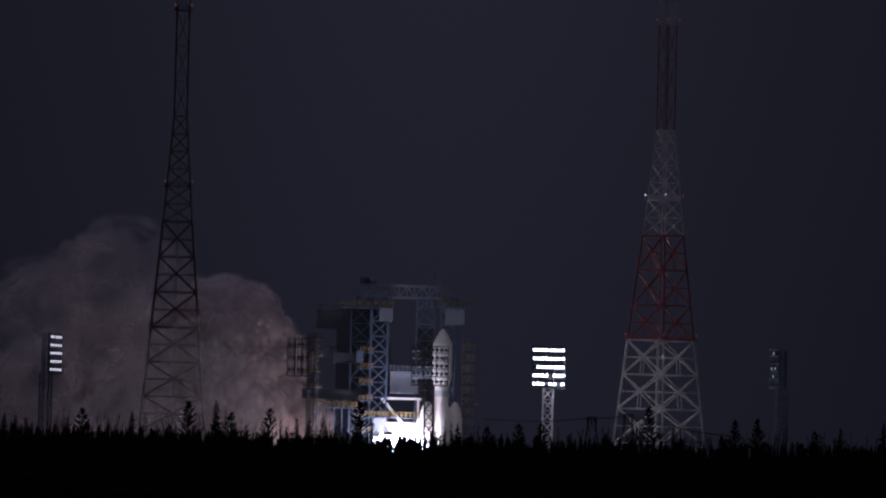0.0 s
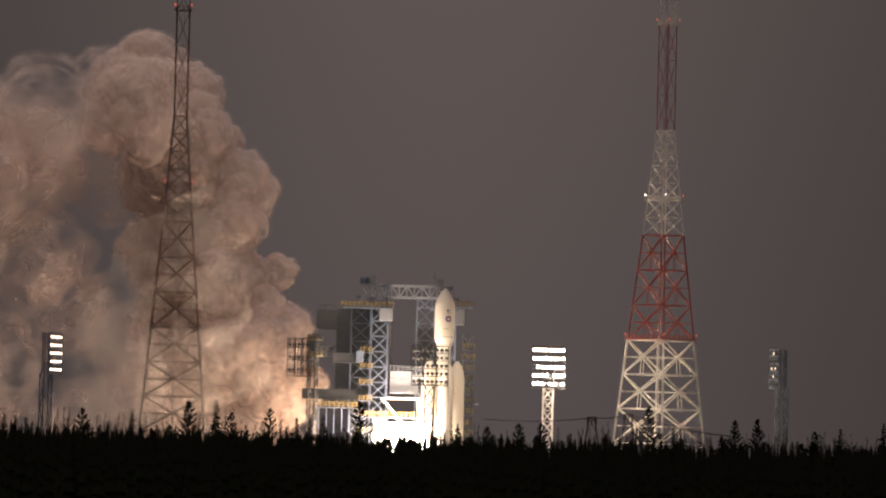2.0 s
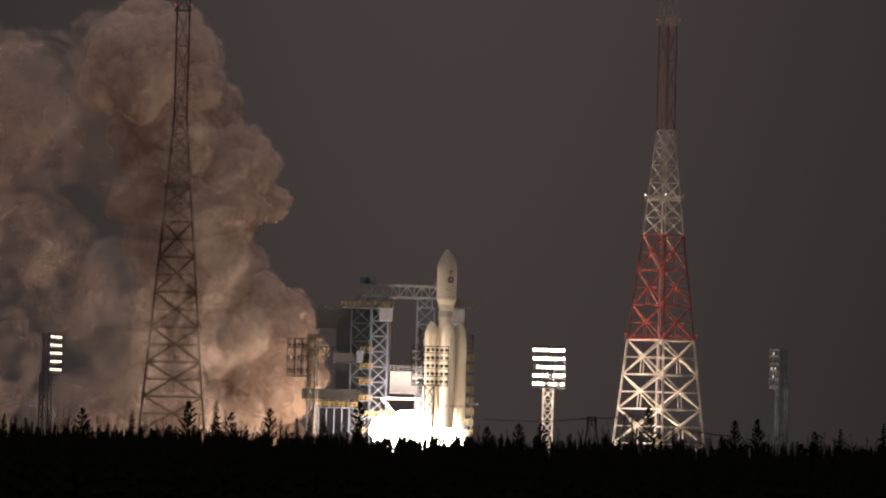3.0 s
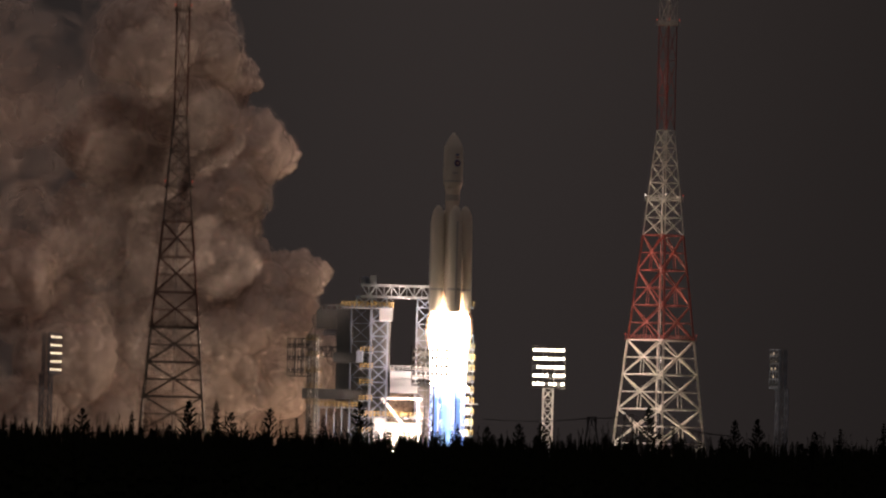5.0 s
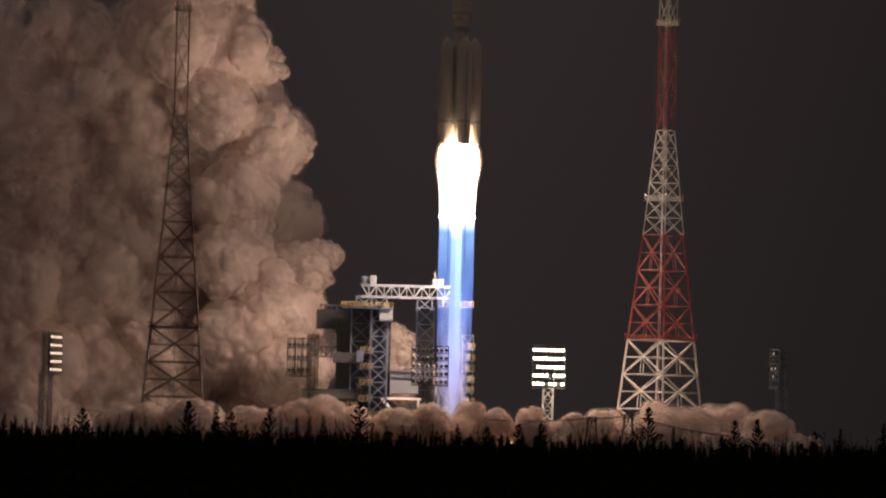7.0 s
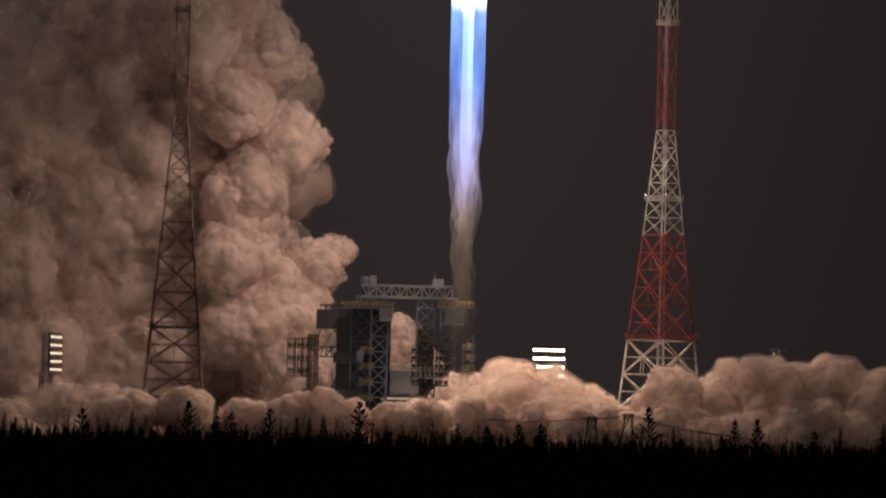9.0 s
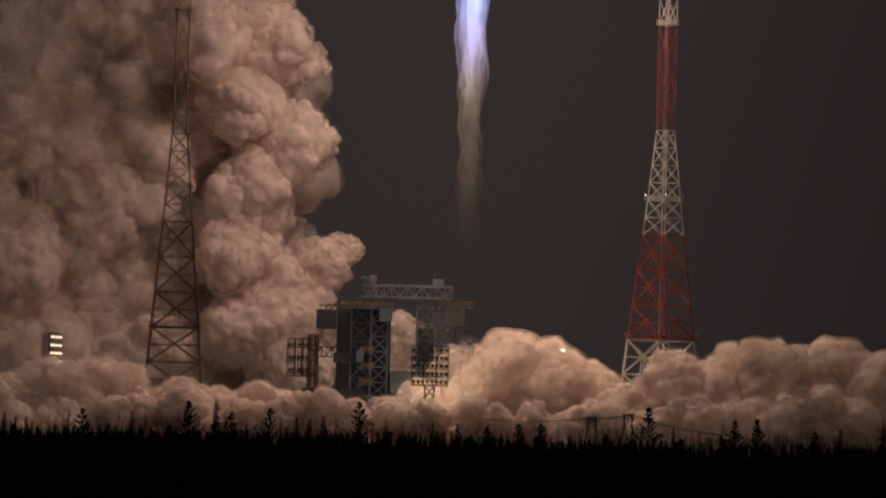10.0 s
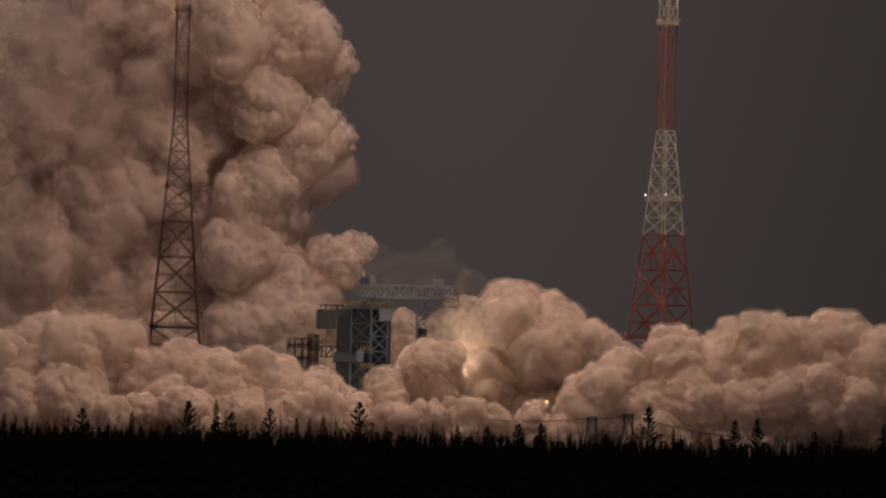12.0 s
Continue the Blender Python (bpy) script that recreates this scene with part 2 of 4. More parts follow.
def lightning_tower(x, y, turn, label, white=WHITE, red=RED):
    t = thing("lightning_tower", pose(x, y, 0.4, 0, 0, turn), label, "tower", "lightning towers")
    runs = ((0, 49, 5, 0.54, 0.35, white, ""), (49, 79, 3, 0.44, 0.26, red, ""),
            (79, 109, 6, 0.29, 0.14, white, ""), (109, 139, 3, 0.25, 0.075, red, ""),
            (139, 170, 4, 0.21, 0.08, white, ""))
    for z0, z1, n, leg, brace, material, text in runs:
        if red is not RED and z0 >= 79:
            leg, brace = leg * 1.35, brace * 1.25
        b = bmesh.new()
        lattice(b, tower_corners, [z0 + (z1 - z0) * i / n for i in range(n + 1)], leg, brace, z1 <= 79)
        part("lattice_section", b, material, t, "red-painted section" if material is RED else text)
    # ladder and cable tray on the inside of one face
    b = bmesh.new()
    for s in (-0.35, 0.35):
        bar(b, (s, 0.6, 0), (s, 0.6, 168), 0.1)
    for i in range(210):
        bar(b, (-0.35, 0.6, 0.8 * i), (0.35, 0.6, 0.8 * i), 0.05)
    part("ladder", b, GALV, t)
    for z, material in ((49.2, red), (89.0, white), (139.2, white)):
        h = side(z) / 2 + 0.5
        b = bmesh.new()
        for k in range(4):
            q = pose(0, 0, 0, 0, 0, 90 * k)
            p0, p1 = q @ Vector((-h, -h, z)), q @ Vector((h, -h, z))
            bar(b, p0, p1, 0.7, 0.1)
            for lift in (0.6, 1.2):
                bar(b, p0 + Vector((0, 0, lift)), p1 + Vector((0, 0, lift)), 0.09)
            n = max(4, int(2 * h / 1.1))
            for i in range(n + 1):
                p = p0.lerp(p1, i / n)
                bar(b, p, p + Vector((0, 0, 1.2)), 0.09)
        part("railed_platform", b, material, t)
        for sx in (-1, 1) if z > 60 or red is RED else ():
            for sy in (-1, 1):
                b = bmesh.new()
                lathe(b, [(0.12, 0), (0.17, 0.08), (0.17, 0.25), (0.08, 0.36)], 10)
                part("beacon", b, BEACONW if material is WHITE and 60 < z < 100 and sx < 0 else BEACON, t, "glowing obstruction beacon").location = (sx * h, sy * h, z + 1.25)
    b = bmesh.new()
    lathe(b, [(0.2, 170), (0.16, 178), (0.05, 186)], 8)
    part("lightning_rod", b, GALV, t)
    return t


lightning_tower(62.7, 1400.0, 47.0, "tall red and white steel lattice lightning tower beside the pad")
lightning_tower(-75.4, 1392.0, 3.0, "tall red-brown lattice tower in shade-darkened paint standing before the smoke", WHITESHADED, REDSHADED)


# ---- floodlight masts ----
def lamp_unit(parent, x, y, z, lens, yaw):
    """A round floodlight: a drum housing, its rim and its lens."""
    b = bmesh.new()
    lathe(b, [(0.26, -0.5), (0.46, -0.1), (0.52, 0.0), (0.52, 0.08)], 14)
    h = part("lamp_housing", b, DARK, parent)
    h.matrix_basis = pose(x, y, z, 90, 0, yaw)
    b = bmesh.new()
    lathe(b, [(0.38, 0.09), (0.30, 0.16), (0.12, 0.19)], 14)
    part("lens", b, lens, h, "lit lens" if lens is LAMP else "")
    return h


def copy_lamp(src, parent, x, y, z, yaw):
    """One more floodlight on the meshes of the first."""
    o = again("lamp_housing", src, parent, pose(x, y, z, 90, 0, yaw))
    again("lens", src.children[0], o, Matrix())
    if "label" in src.children[0]:
        o.children[0]["label"] = src.children[0]["label"]
    return src


def flood_mast(x, y, z_low, z_high, width, yaw, rows, cols, lens, steel, label, bars=False, post=1.4, ahead=0.0, beside=0.0, out=()):
    """A lattice post with a lamp frame on top; the lamps face local -y."""
    t = thing("floodlight_mast", pose(x, y, -0.3, 0, 0, yaw), label, "floodlight mast", "floodlight masts")
    b = bmesh.new()
    n = max(3, round(z_low / 3.4))
    lattice(b, square(post), [z_low * i / n for i in range(n + 1)], 0.28, 0.16)
    part("lattice_post", b, steel, t)
    if ahead:
        b = bmesh.new()
        for z in (z_low - 0.5, z_low + 3.5):
            for s in (-post, post):
                bar(b, (s, -post, z), (s, -ahead, z + 0.5), 0.22)
        lattice(b, square(post * 0.7), [z_low, (z_low + z_high) / 2, z_high], 0.2, 0.13)
        part("bracket", b, steel, t)
    if beside:
        b = bmesh.new()
        z_top = z_high + 1.2
        n = 8
        lattice(b, square(post), [z_low + (z_top - z_low) * i / n for i in range(n + 1)], 0.24, 0.14)
        for z in (z_low, z_high):
            for s in (-post, post):
                bar(b, (0, s, z), (beside, 0, z), 0.26)
        part("post_head", b, steel, t)
        for k in range(5):
            b = bmesh.new()
            z = z_low - 7.5 + 4.4 * k
            box(b, -post - 0.9, post + 0.3, -post - 0.8, post + 0.8, z, z + 0.15)
            for y in (-post - 0.8, post + 0.8):
                for lift in (0.6, 1.2):
                    bar(b, (-post - 0.9, y, z + lift), (post + 0.3, y, z + lift), 0.1)
                for q in (-post - 0.9, -0.5, post + 0.3):
                    bar(b, (q, y, z), (q, y, z + 1.2), 0.1)
            part("landing", b, YELLOW, t, "yellow-railed landing")
    w = width / 2
    b = bmesh.new()
    for s in (-w, -w * 0.34, w * 0.34, w):
        bar(b, (s, 0, z_low), (s, 0, z_high), 0.26)
    if bars:
        for i in range(1, 8):
            bar(b, (-w + width * i / 8, 0.2, z_low), (-w + width * i / 8, 0.2, z_high), 0.16)
    for i in range(rows):
        z = z_low + (z_high - z_low) * (i + 0.5) / rows
        bar(b, (-w, 0, z - 0.75), (w, 0, z - 0.75), 0.24)
        bar(b, (-w, 0.9, z - 0.75), (w, 0.9, z - 0.75), 0.14)
        for s in (-w, w):
            bar(b, (s, 0, z - 0.75), (s, 0.9, z - 0.75), 0.14)
    bar(b, (-w, 0, z_high), (w, 0, z_high), 0.26)
    bar(b, (-w, 0, z_low), (w, 0, z_low), 0.26)
    bmesh.ops.translate(b, verts=b.verts, vec=(beside, -ahead, 0))
    part("lamp_frame", b, DARK if lens is LAMP else steel, t)
    b = bmesh.new()
    for i in range(rows):
        z = z_low + (z_high - z_low) * (i + 0.5) / rows - 0.72
        box(b, beside - w, beside + w, 0.05 - ahead, 0.85 - ahead, z, z + 0.06)
    part("catwalk", b, DARK if lens is LAMP else steel, t)
    first = dead = None
    for i in range(rows):
        z = z_low + (z_high - z_low) * (i + 0.5) / rows + 0.05
        for k in range(cols):
            xx = beside - w + width * (k + 0.5) / cols
            if (rows - 1 - i, k) in out:
                dead = lamp_unit(t, xx, -0.25 - ahead, z, LENSOFF, 0) if dead is None else copy_lamp(dead, t, xx, -0.25 - ahead, z, 0)
            elif first is None:
                first = lamp_unit(t, xx, -0.25 - ahead, z, lens, 0)
            else:
                copy_lamp(first, t, xx, -0.25 - ahead, z, 0)
    return t


flood_mast(31.8, 1440.0, 35.8, 48.2, 9.6, 4, 5, 8, LAMP, GALV, "lit floodlight mast with five rows of blazing lamps, a few out",
           out=((2, 0), (3, 4), (4, 3), (4, 6)))
flood_mast(-114.5, 1430.0, 36.3, 48.1, 9.0, 72, 5, 5, LAMPDIM, STEEL, "floodlight mast seen edge-on, lamps lit, by the smoke", ahead=2.6)
flood_mast(100.3, 1440.0, 37.5, 48.8, 8.5, -76, 5, 5, LAMPFAINT, STEEL, "distant floodlight mast seen edge-on with few lamps lit", ahead=2.4,
           out=tuple((r, k) for r in range(5) for k in range(5) if (r, k) not in ((0, 2), (2, 1), (2, 3), (3, 2))))
flood_mast(-2.8, 1368.0, 34.7, 45.7, 10.2, 176, 5, 8, LAMPDIM, DARK, "dark floodlight mast seen from behind, facing the rocket", post=1.25)
flood_mast(-35.4, 1368.0, 36.5, 47.0, 6.4, 160, 3, 5, LENSOFF, DARK, "dark floodlight mast with a barred frame, unlit", bars=True, post=1.1, beside=4.4)


# ---- service tower ----
def service_tower():
    t = thing("service_tower", pose(0, 1412, 0.45), "blue-grey steel launch service tower with a bridge truss across its top", "service tower")
    # main lattice column beside the rocket
    zt = 57.1
    b = bmesh.new()
    lattice(b, square(2.35, -17.6, -4), [zt * i / 13 for i in range(14)], 0.5, 0.34)
    part("column", b, STEEL, t, "pale blue lattice column")
    b = bmesh.new()
    lattice(b, square(2.8, -23.0, -0.5), [zt * i / 11 for i in range(12)], 0.36, 0.22)
    part("column", b, STEEL, t, "pale blue lattice column")
    # enclosed stair and lift shafts behind
    b = bmesh.new()
    box(b, -25.5, -14.4, 0, 12, 0, zt - 0.5)
    bmesh.ops.bevel(b, geom=b.edges, offset=0.15, affect="EDGES")
    part("shaft", b, DARK, t, "dark clad stair shaft")
    b = bmesh.new()
    box(b, -30.0, -25.6, 2, 11, 29.7, 56.1)
    for k in range(7):
        z = 29.7 + 3.6 * (k + 0.5)
        box(b, -30.2, -25.6, 1.8, 2.2, z, z + 0.3)
    part("clad_wing", b, DARK, t, "dark clad wing with horizontal ribs")
    b = bmesh.new()
    box(b, -35.9, -30.2, 2, 9, 50.3, 55.8)
    part("equipment_room", b, DARK, t)
    b = bmesh.new()
    box(b, -30.7, -22.6, -3.5, 4, 40.6, 43.4)
    part("equipment_room", b, DARK, t)
    # pale cabins
    for x0, x1, z0, z1, paint, text in ((-17.7, -13.9, 52.7, 56.4, PALE, "pale blue-white cabin"), (-24.0, -22.1, 40.7, 44.0, STEEL, "")):
        b = bmesh.new()
        box(b, x0, x1, -8.2, -4.0, z0, z1)
        bmesh.ops.bevel(b, geom=b.edges, offset=0.12, affect="EDGES")
        part("cabin", b, paint, t, text)
    # landings with yellow rails, on both columns
    def landing(x0, x1, y0, y1, z, rail=YELLOW):
        b = bmesh.new()
        box(b, x0, x1, y0, y1, z - 0.25, z)
        part("landing", b, STEEL, t)
        b = bmesh.new()
        for lift in (0.55, 1.1, 1.5):
            bar(b, (x0, y0, z + lift), (x1, y0, z + lift), 0.09)
            bar(b, (x0, y1, z + lift), (x1, y1, z + lift), 0.09)
        n = max(2, int((x1 - x0) / 1.2))
        for i in range(n + 1):
            xx = x0 + (x1 - x0) * i / n
            bar(b, (xx, y0, z), (xx, y0, z + 1.5), 0.12)
            bar(b, (xx, y1, z), (xx, y1, z + 1.5), 0.12)
        for xx in (x0, x1):
            bar(b, (xx, y0, z + 1.5), (xx, y1, z + 1.5), 0.12)
        part("handrail", b, rail, t, "yellow handrail")
    landing(-28.6, -13.8, -9, 1, 56.5)
    for k in range(7):
        z = 16.0 + k * 4.6
        landing(-21.3 - 1.6, -21.3 + 2.0, -8, -6.5, z)
    for k in range(9):
        z = 20.5 + k * 3.1
        landing(7.3 - 0.9, 7.3 + 2.5, -7, 0, z)
        b = bmesh.new()
        box(b, 7.3 + 0.2 * (k % 3), 7.3 + 1.2 + 0.2 * (k % 3), -6.4, -5.0, z + 0.01, z + 1.7)
        part("equipment_box", b, PALE, t)
    b = bmesh.new()
    bar(b, (5.7, -5, 29.6), (11.2, -5, 29.6), 0.45, 0.3)
    bar(b, (7.2, -5, 31.7), (9.9, -5, 29.7), 0.14)
    part("boom", b, PALE, t, "pale horizontal boom")
    landing(-1.0, 9.2, -8, 0, 57.3)
    # left arm
    b = bmesh.new()
    za, zb = 53.5, 56.8
    for y in (-8.5, -5.5):
        bar(b, (-34.8, y, zb), (-27.8, y, zb), 0.3)
        bar(b, (-33.4, y, za), (-27.7, y, za), 0.3)
        for i in range(5):
            xx = -34.8 + i * 1.6
            bar(b, (xx, y, zb), (xx + 1.6, y, za), 0.18)
            bar(b, (xx + 1.6, y, za), (xx + 1.6, y, zb), 0.18)
    part("swing_arm", b, DARK, t)
    b = bmesh.new()
    xa, xb, za, zb = -37.2, -29.8, 42.2, 45.0
    for y in (-2.0, 1.5):
        bar(b, (xa, y, zb), (xb, y, zb), 0.28)
        bar(b, (xa, y, za), (xb, y, za), 0.28)
        for i in range(5):
            p, q = xa + (xb - xa) * i / 5, xa + (xb - xa) * (i + 1) / 5
            bar(b, (p, y, za if i % 2 else zb), (q, y, zb if i % 2 else za), 0.2)
            bar(b, (q, y, za), (q, y, zb), 0.2)
    for p in (xa, (xa + xb) / 2, xb):
        for z in (za, zb):
            bar(b, (p, -2.0, z), (p, 1.5, z), 0.2)
    part("link_bridge", b, DARK, t, "dark lattice link bridge")
    # right column, behind the rocket
    b = bmesh.new()
    lattice(b, square(2.5, -4.5, 6), [zt * i / 12 for i in range(13)], 0.45, 0.28)
    lattice(b, square(2.2, 2.0, 6), [zt * i / 12 for i in range(13)], 0.45, 0.28)
    part("column", b, STEEL, t, "blue lattice column behind the rocket")
    b = bmesh.new()
    box(b, -6.7, -1.9, 5, 11, 0, zt - 6)
    part("shaft", b, DARK, t, "dark clad lift shaft")
    b = bmesh.new()
    box(b, 1.2, 6.7, -3, 4, 52.3, 56.8)
    bmesh.ops.bevel(b, geom=b.edges, offset=0.15, affect="EDGES")
    part("cabin", b, PALE, t, "pale cabin on the far column")
    b = bmesh.new()
    lattice(b, square(1.5, 7.8, -3.5), [49.3 * i / 12 for i in range(13)], 0.3, 0.18)
    part("access_column", b, STEEL, t)
    # bridge truss over the top
    x0, x1 = -23.1, 3.0
    z0, z1 = 59.6, 62.9
    b = bmesh.new()
    n = 12
    for y in (-6.5, -1.5):
        bar(b, (x0, y, z0), (x1, y, z0), 0.6)
        bar(b, (x0, y, z1), (x1, y, z1), 0.6)
        for i in range(n):
            a, c = x0 + (x1 - x0) * i / n, x0 + (x1 - x0) * (i + 1) / n
            bar(b, (a, y, z0 if i % 2 else z1), (c, y, z1 if i % 2 else z0), 0.28)
            bar(b, (c, y, z0), (c, y, z1), 0.24)
    for i in range(n + 1):
        a = x0 + (x1 - x0) * i / n
        for z in (z0, z1):
            bar(b, (a, -6.5, z), (a, -1.5, z), 0.24)
    part("bridge_truss", b, PALE, t, "white-grey bridge truss")
    for xx in (-22.2, -17.8, -4.8, 2.6):
        b = bmesh.new()
        lattice(b, square(2.1, xx, -4), [zt - 1, z0], 0.45, 0.3)
        part("bridge_support", b, STEEL, t)
    b = bmesh.new()
    box(b, -20.7, -18.8, -5.5, -3, z1 + 0.3, z1 + 2.8)
    bmesh.ops.bevel(b, geom=b.edges, offset=0.1, affect="EDGES")
    part("winch_house", b, PALE, t, "pale winch house on the truss")
    b = bmesh.new()
    lathe(b, [(1.2, z1 + 0.3), (1.35, z1 + 0.5), (1.35, z1 + 2.0), (0.9, z1 + 2.5)], 20, -22.2, -3)
    part("tank", b, STEEL, t, "", True)
    b = bmesh.new()
    box(b, -2.7, 0.5, -6, -2.5, z1 + 0.2, z1 + 2.2)
    bar(b, (-2.1, -4, z1 + 2), (-2.1, -4, z1 + 4.2), 0.2)
    part("hoist_cabin", b, PALE, t)
    # lower service platforms toward the rocket
    b = bmesh.new()
    box(b, -14.3, -2.0, -3, 3, 36.7, 38.5)
    box(b, -14.3, -6.2, -2.5, 4, 32.1, 36.7)
    bmesh.ops.bevel(b, geom=b.edges, offset=0.12, affect="EDGES")
    part("service_bridge", b, PALE, t, "pale clad service bridge")
    landing(-14.4, -2.0, -3.5, 3, 38.6, PALE)
    landing(-35.2, -22.2, -9, 0, 27.7)
    landing(-22.2, -4.3, -9, -4, 25.2)
    b = bmesh.new()
    box(b, -39.3, -20.7, -5, 2, 30.0, 32.9)
    part("umbilical_bridge", b, DARK, t, "dark enclosed umbilical bridge")
    b = bmesh.new()
    for k in range(9):
        xx = -34.3 + 2.2 * k
        bar(b, (xx, -8, 0), (xx, -8, 27.7), 0.3)
        bar(b, (xx, -8, 4.0 + 5 * (k % 2)), (xx + 2.2, -8, 14.0 - 5 * (k % 2)), 0.2)
    part("trestle", b, STEEL, t)
    b = bmesh.new()
    box(b, -18.9, -5.1, -6, 6, 0, 23.9)
    bmesh.ops.bevel(b, geom=b.edges, offset=0.2, affect="EDGES")
    part("launch_table", b, CONCRETE, t, "pale concrete launch table block")
    b = bmesh.new()
    box(b, -18.6, -15.0, -9.2, -6.2, 19.8, 24.8)
    part("cabin", b, PALE, t, "brightly lit white cabin")
    b = bmesh.new()
    for s in (0, 1):
        bar(b, (-16.4, -6 + 3 * s, 30.6), (-9.7, -6 + 3 * s, 22.7), 0.8)
        bar(b, (-16.4, -6 + 3 * s, 30.6), (-5.2, -6 + 3 * s, 30.6), 0.6)
        bar(b, (-6.0, -6 + 3 * s, 30.9), (-5.8, -6 + 3 * s, 4), 0.6)
    part("hold_down_arm", b, WHITE, t, "white hold-down arm")
    return t


service_tower()


# ---- rocket ----
def rocket():
    t = thing("rocket", pose(0, 1400, 0), "cream-white launch rocket with four side boosters, climbing", "rocket")
    b = bmesh.new()
    lathe(b, [(1.85, 0), (1.95, 0.6), (1.95, 30.5), (2.05, 31.0), (2.05, 34.2), (2.2, 34.6), (2.2, 35.2)], 48)
    part("core_stage", b, HULL, t, "", True)
    b = bmesh.new()
    lathe(b, [(2.2, 35.0), (2.75, 36.6), (2.78, 37.0), (2.78, 46.3), (2.5, 47.25), (1.8, 48.75), (0.9, 50.2), (0.35, 50.8), (0.05, 50.95)], 48)
    f = part("fairing", b, HULL, t, "cream payload fairing", True)
    b = bmesh.new()
    lathe(b, [(2.80, 36.9), (2.82, 37.0), (2.82, 37.2), (2.80, 37.3)], 48)
    part("fairing_band", b, HULLGREY, f)
    # badge and flag panel on the fairing, and bars of lettering
    for a, z, w, h, m in ((-70, 44.6, 0.9, 0.5, BLUE), (-70, 43.9, 0.9, 0.25, RED), (-80, 39.4, 1.6, 0.35, HULLGREY)):
        b = bmesh.new()
        box(b, -w / 2, w / 2, -0.04, 0.02, -h / 2, h / 2)
        o = part("marking", b, m, f)
        o.matrix_basis = pose(2.8 * math.cos(radians(a)), 2.8 * math.sin(radians(a)), z, 0, 0, a + 90)
    for r, m, lift in ((0.95, BLUE, 2.79), (0.62, RED, 2.84), (0.34, HULL, 2.88)):
        b = bmesh.new()
        lathe(b, [(r, -0.05), (r, 0.02), (r * 0.97, 0.03)], 24)
        o = part("badge", b, m, f, "round badge")
        o.matrix_basis = pose(lift * math.cos(radians(-68)), lift * math.sin(radians(-68)), 42.2, 90, 0, 22)
    b = bmesh.new()
    lathe(b, [(2.07, 31.6), (2.12, 31.7), (2.12, 33.2), (2.07, 33.3)], 48)
    part("interstage_band", b, HULLGREY, t)
    first = None
    for k in range(4):
        m = pose(0, 0, 0, 0, 0, 12 + 90 * k)
        if first is None:
            b = bmesh.new()
            lathe(b, [(1.85, 0), (1.95, 0.5), (1.95, 26.2), (1.8, 27.3), (1.35, 28.8), (0.7, 29.9), (0.1, 30.3)], 40, 4.05, 0)
            first = part("booster", b, HULL, t, "cream side booster", True)
            b = bmesh.new()
            lathe(b, [(1.96, 6.0), (1.99, 6.1), (1.99, 6.6), (1.96, 6.7)], 40, 4.05, 0)
            band = part("booster_band", b, HULLGREY, first)
            b = bmesh.new()
            box(b, 5.95, 6.25, -0.25, 0.25, 2.0, 25.5)
            duct = part("cable_duct", b, HULLGREY, first)
            b = bmesh.new()
            lathe(b, [(1.25, -1.9), (1.05, -1.0), (0.7, 0.0), (0.6, 0.3)], 24, 4.05, 0)
            noz = part("nozzle", b, NOZZLE, first, "", True)
            first.matrix_basis = m
        else:
            o = again("booster", first, t, m)
            tagged(o, "cream side booster")
            for nm, src in (("booster_band", band), ("cable_duct", duct), ("nozzle", noz)):
                again(nm, src, o, Matrix())
    b = bmesh.new()
    lathe(b, [(1.25, -1.9), (1.05, -1.0), (0.7, 0.0), (0.6, 0.3)], 24)
    part("nozzle", b, NOZZLE, t, "", True)
    return t


ROCKET = rocket()


def core_material(name, stops):
    """The dense middle of the jet: it glows and lets nothing through."""
    m = bpy.data.materials.new(name)
    m.use_nodes = True
    t = m.node_tree
    t.nodes.remove(t.nodes["Principled BSDF"])
    co, sp, along = t.nodes.new("ShaderNodeTexCoord"), t.nodes.new("ShaderNodeSeparateXYZ"), t.nodes.new("ShaderNodeMapRange")
    along.inputs["From Min"].default_value, along.inputs["From Max"].default_value = 0.0, -100.0
    e, r = t.nodes.new("ShaderNodeEmission"), t.nodes.new("ShaderNodeValToRGB")
    while len(r.color_ramp.elements) < len(stops):
        r.color_ramp.elements.new(0.5)
    for i, (d, c) in enumerate(stops):
        r.color_ramp.elements[i].position, r.color_ramp.elements[i].color = d / 100.0, (*[q / 6.0 for q in c], 1)
    e.inputs["Strength"].default_value = 6.0
    t.links.new(co.outputs["Object"], sp.inputs[0])
    t.links.new(sp.outputs["Z"], along.inputs["Value"])
    t.links.new(along.outputs[0], r.inputs["Fac"])
    t.links.new(r.outputs["Color"], e.inputs["Color"])
    t.links.new(e.outputs[0], t.nodes["Material Output"].inputs["Surface"])
    return m


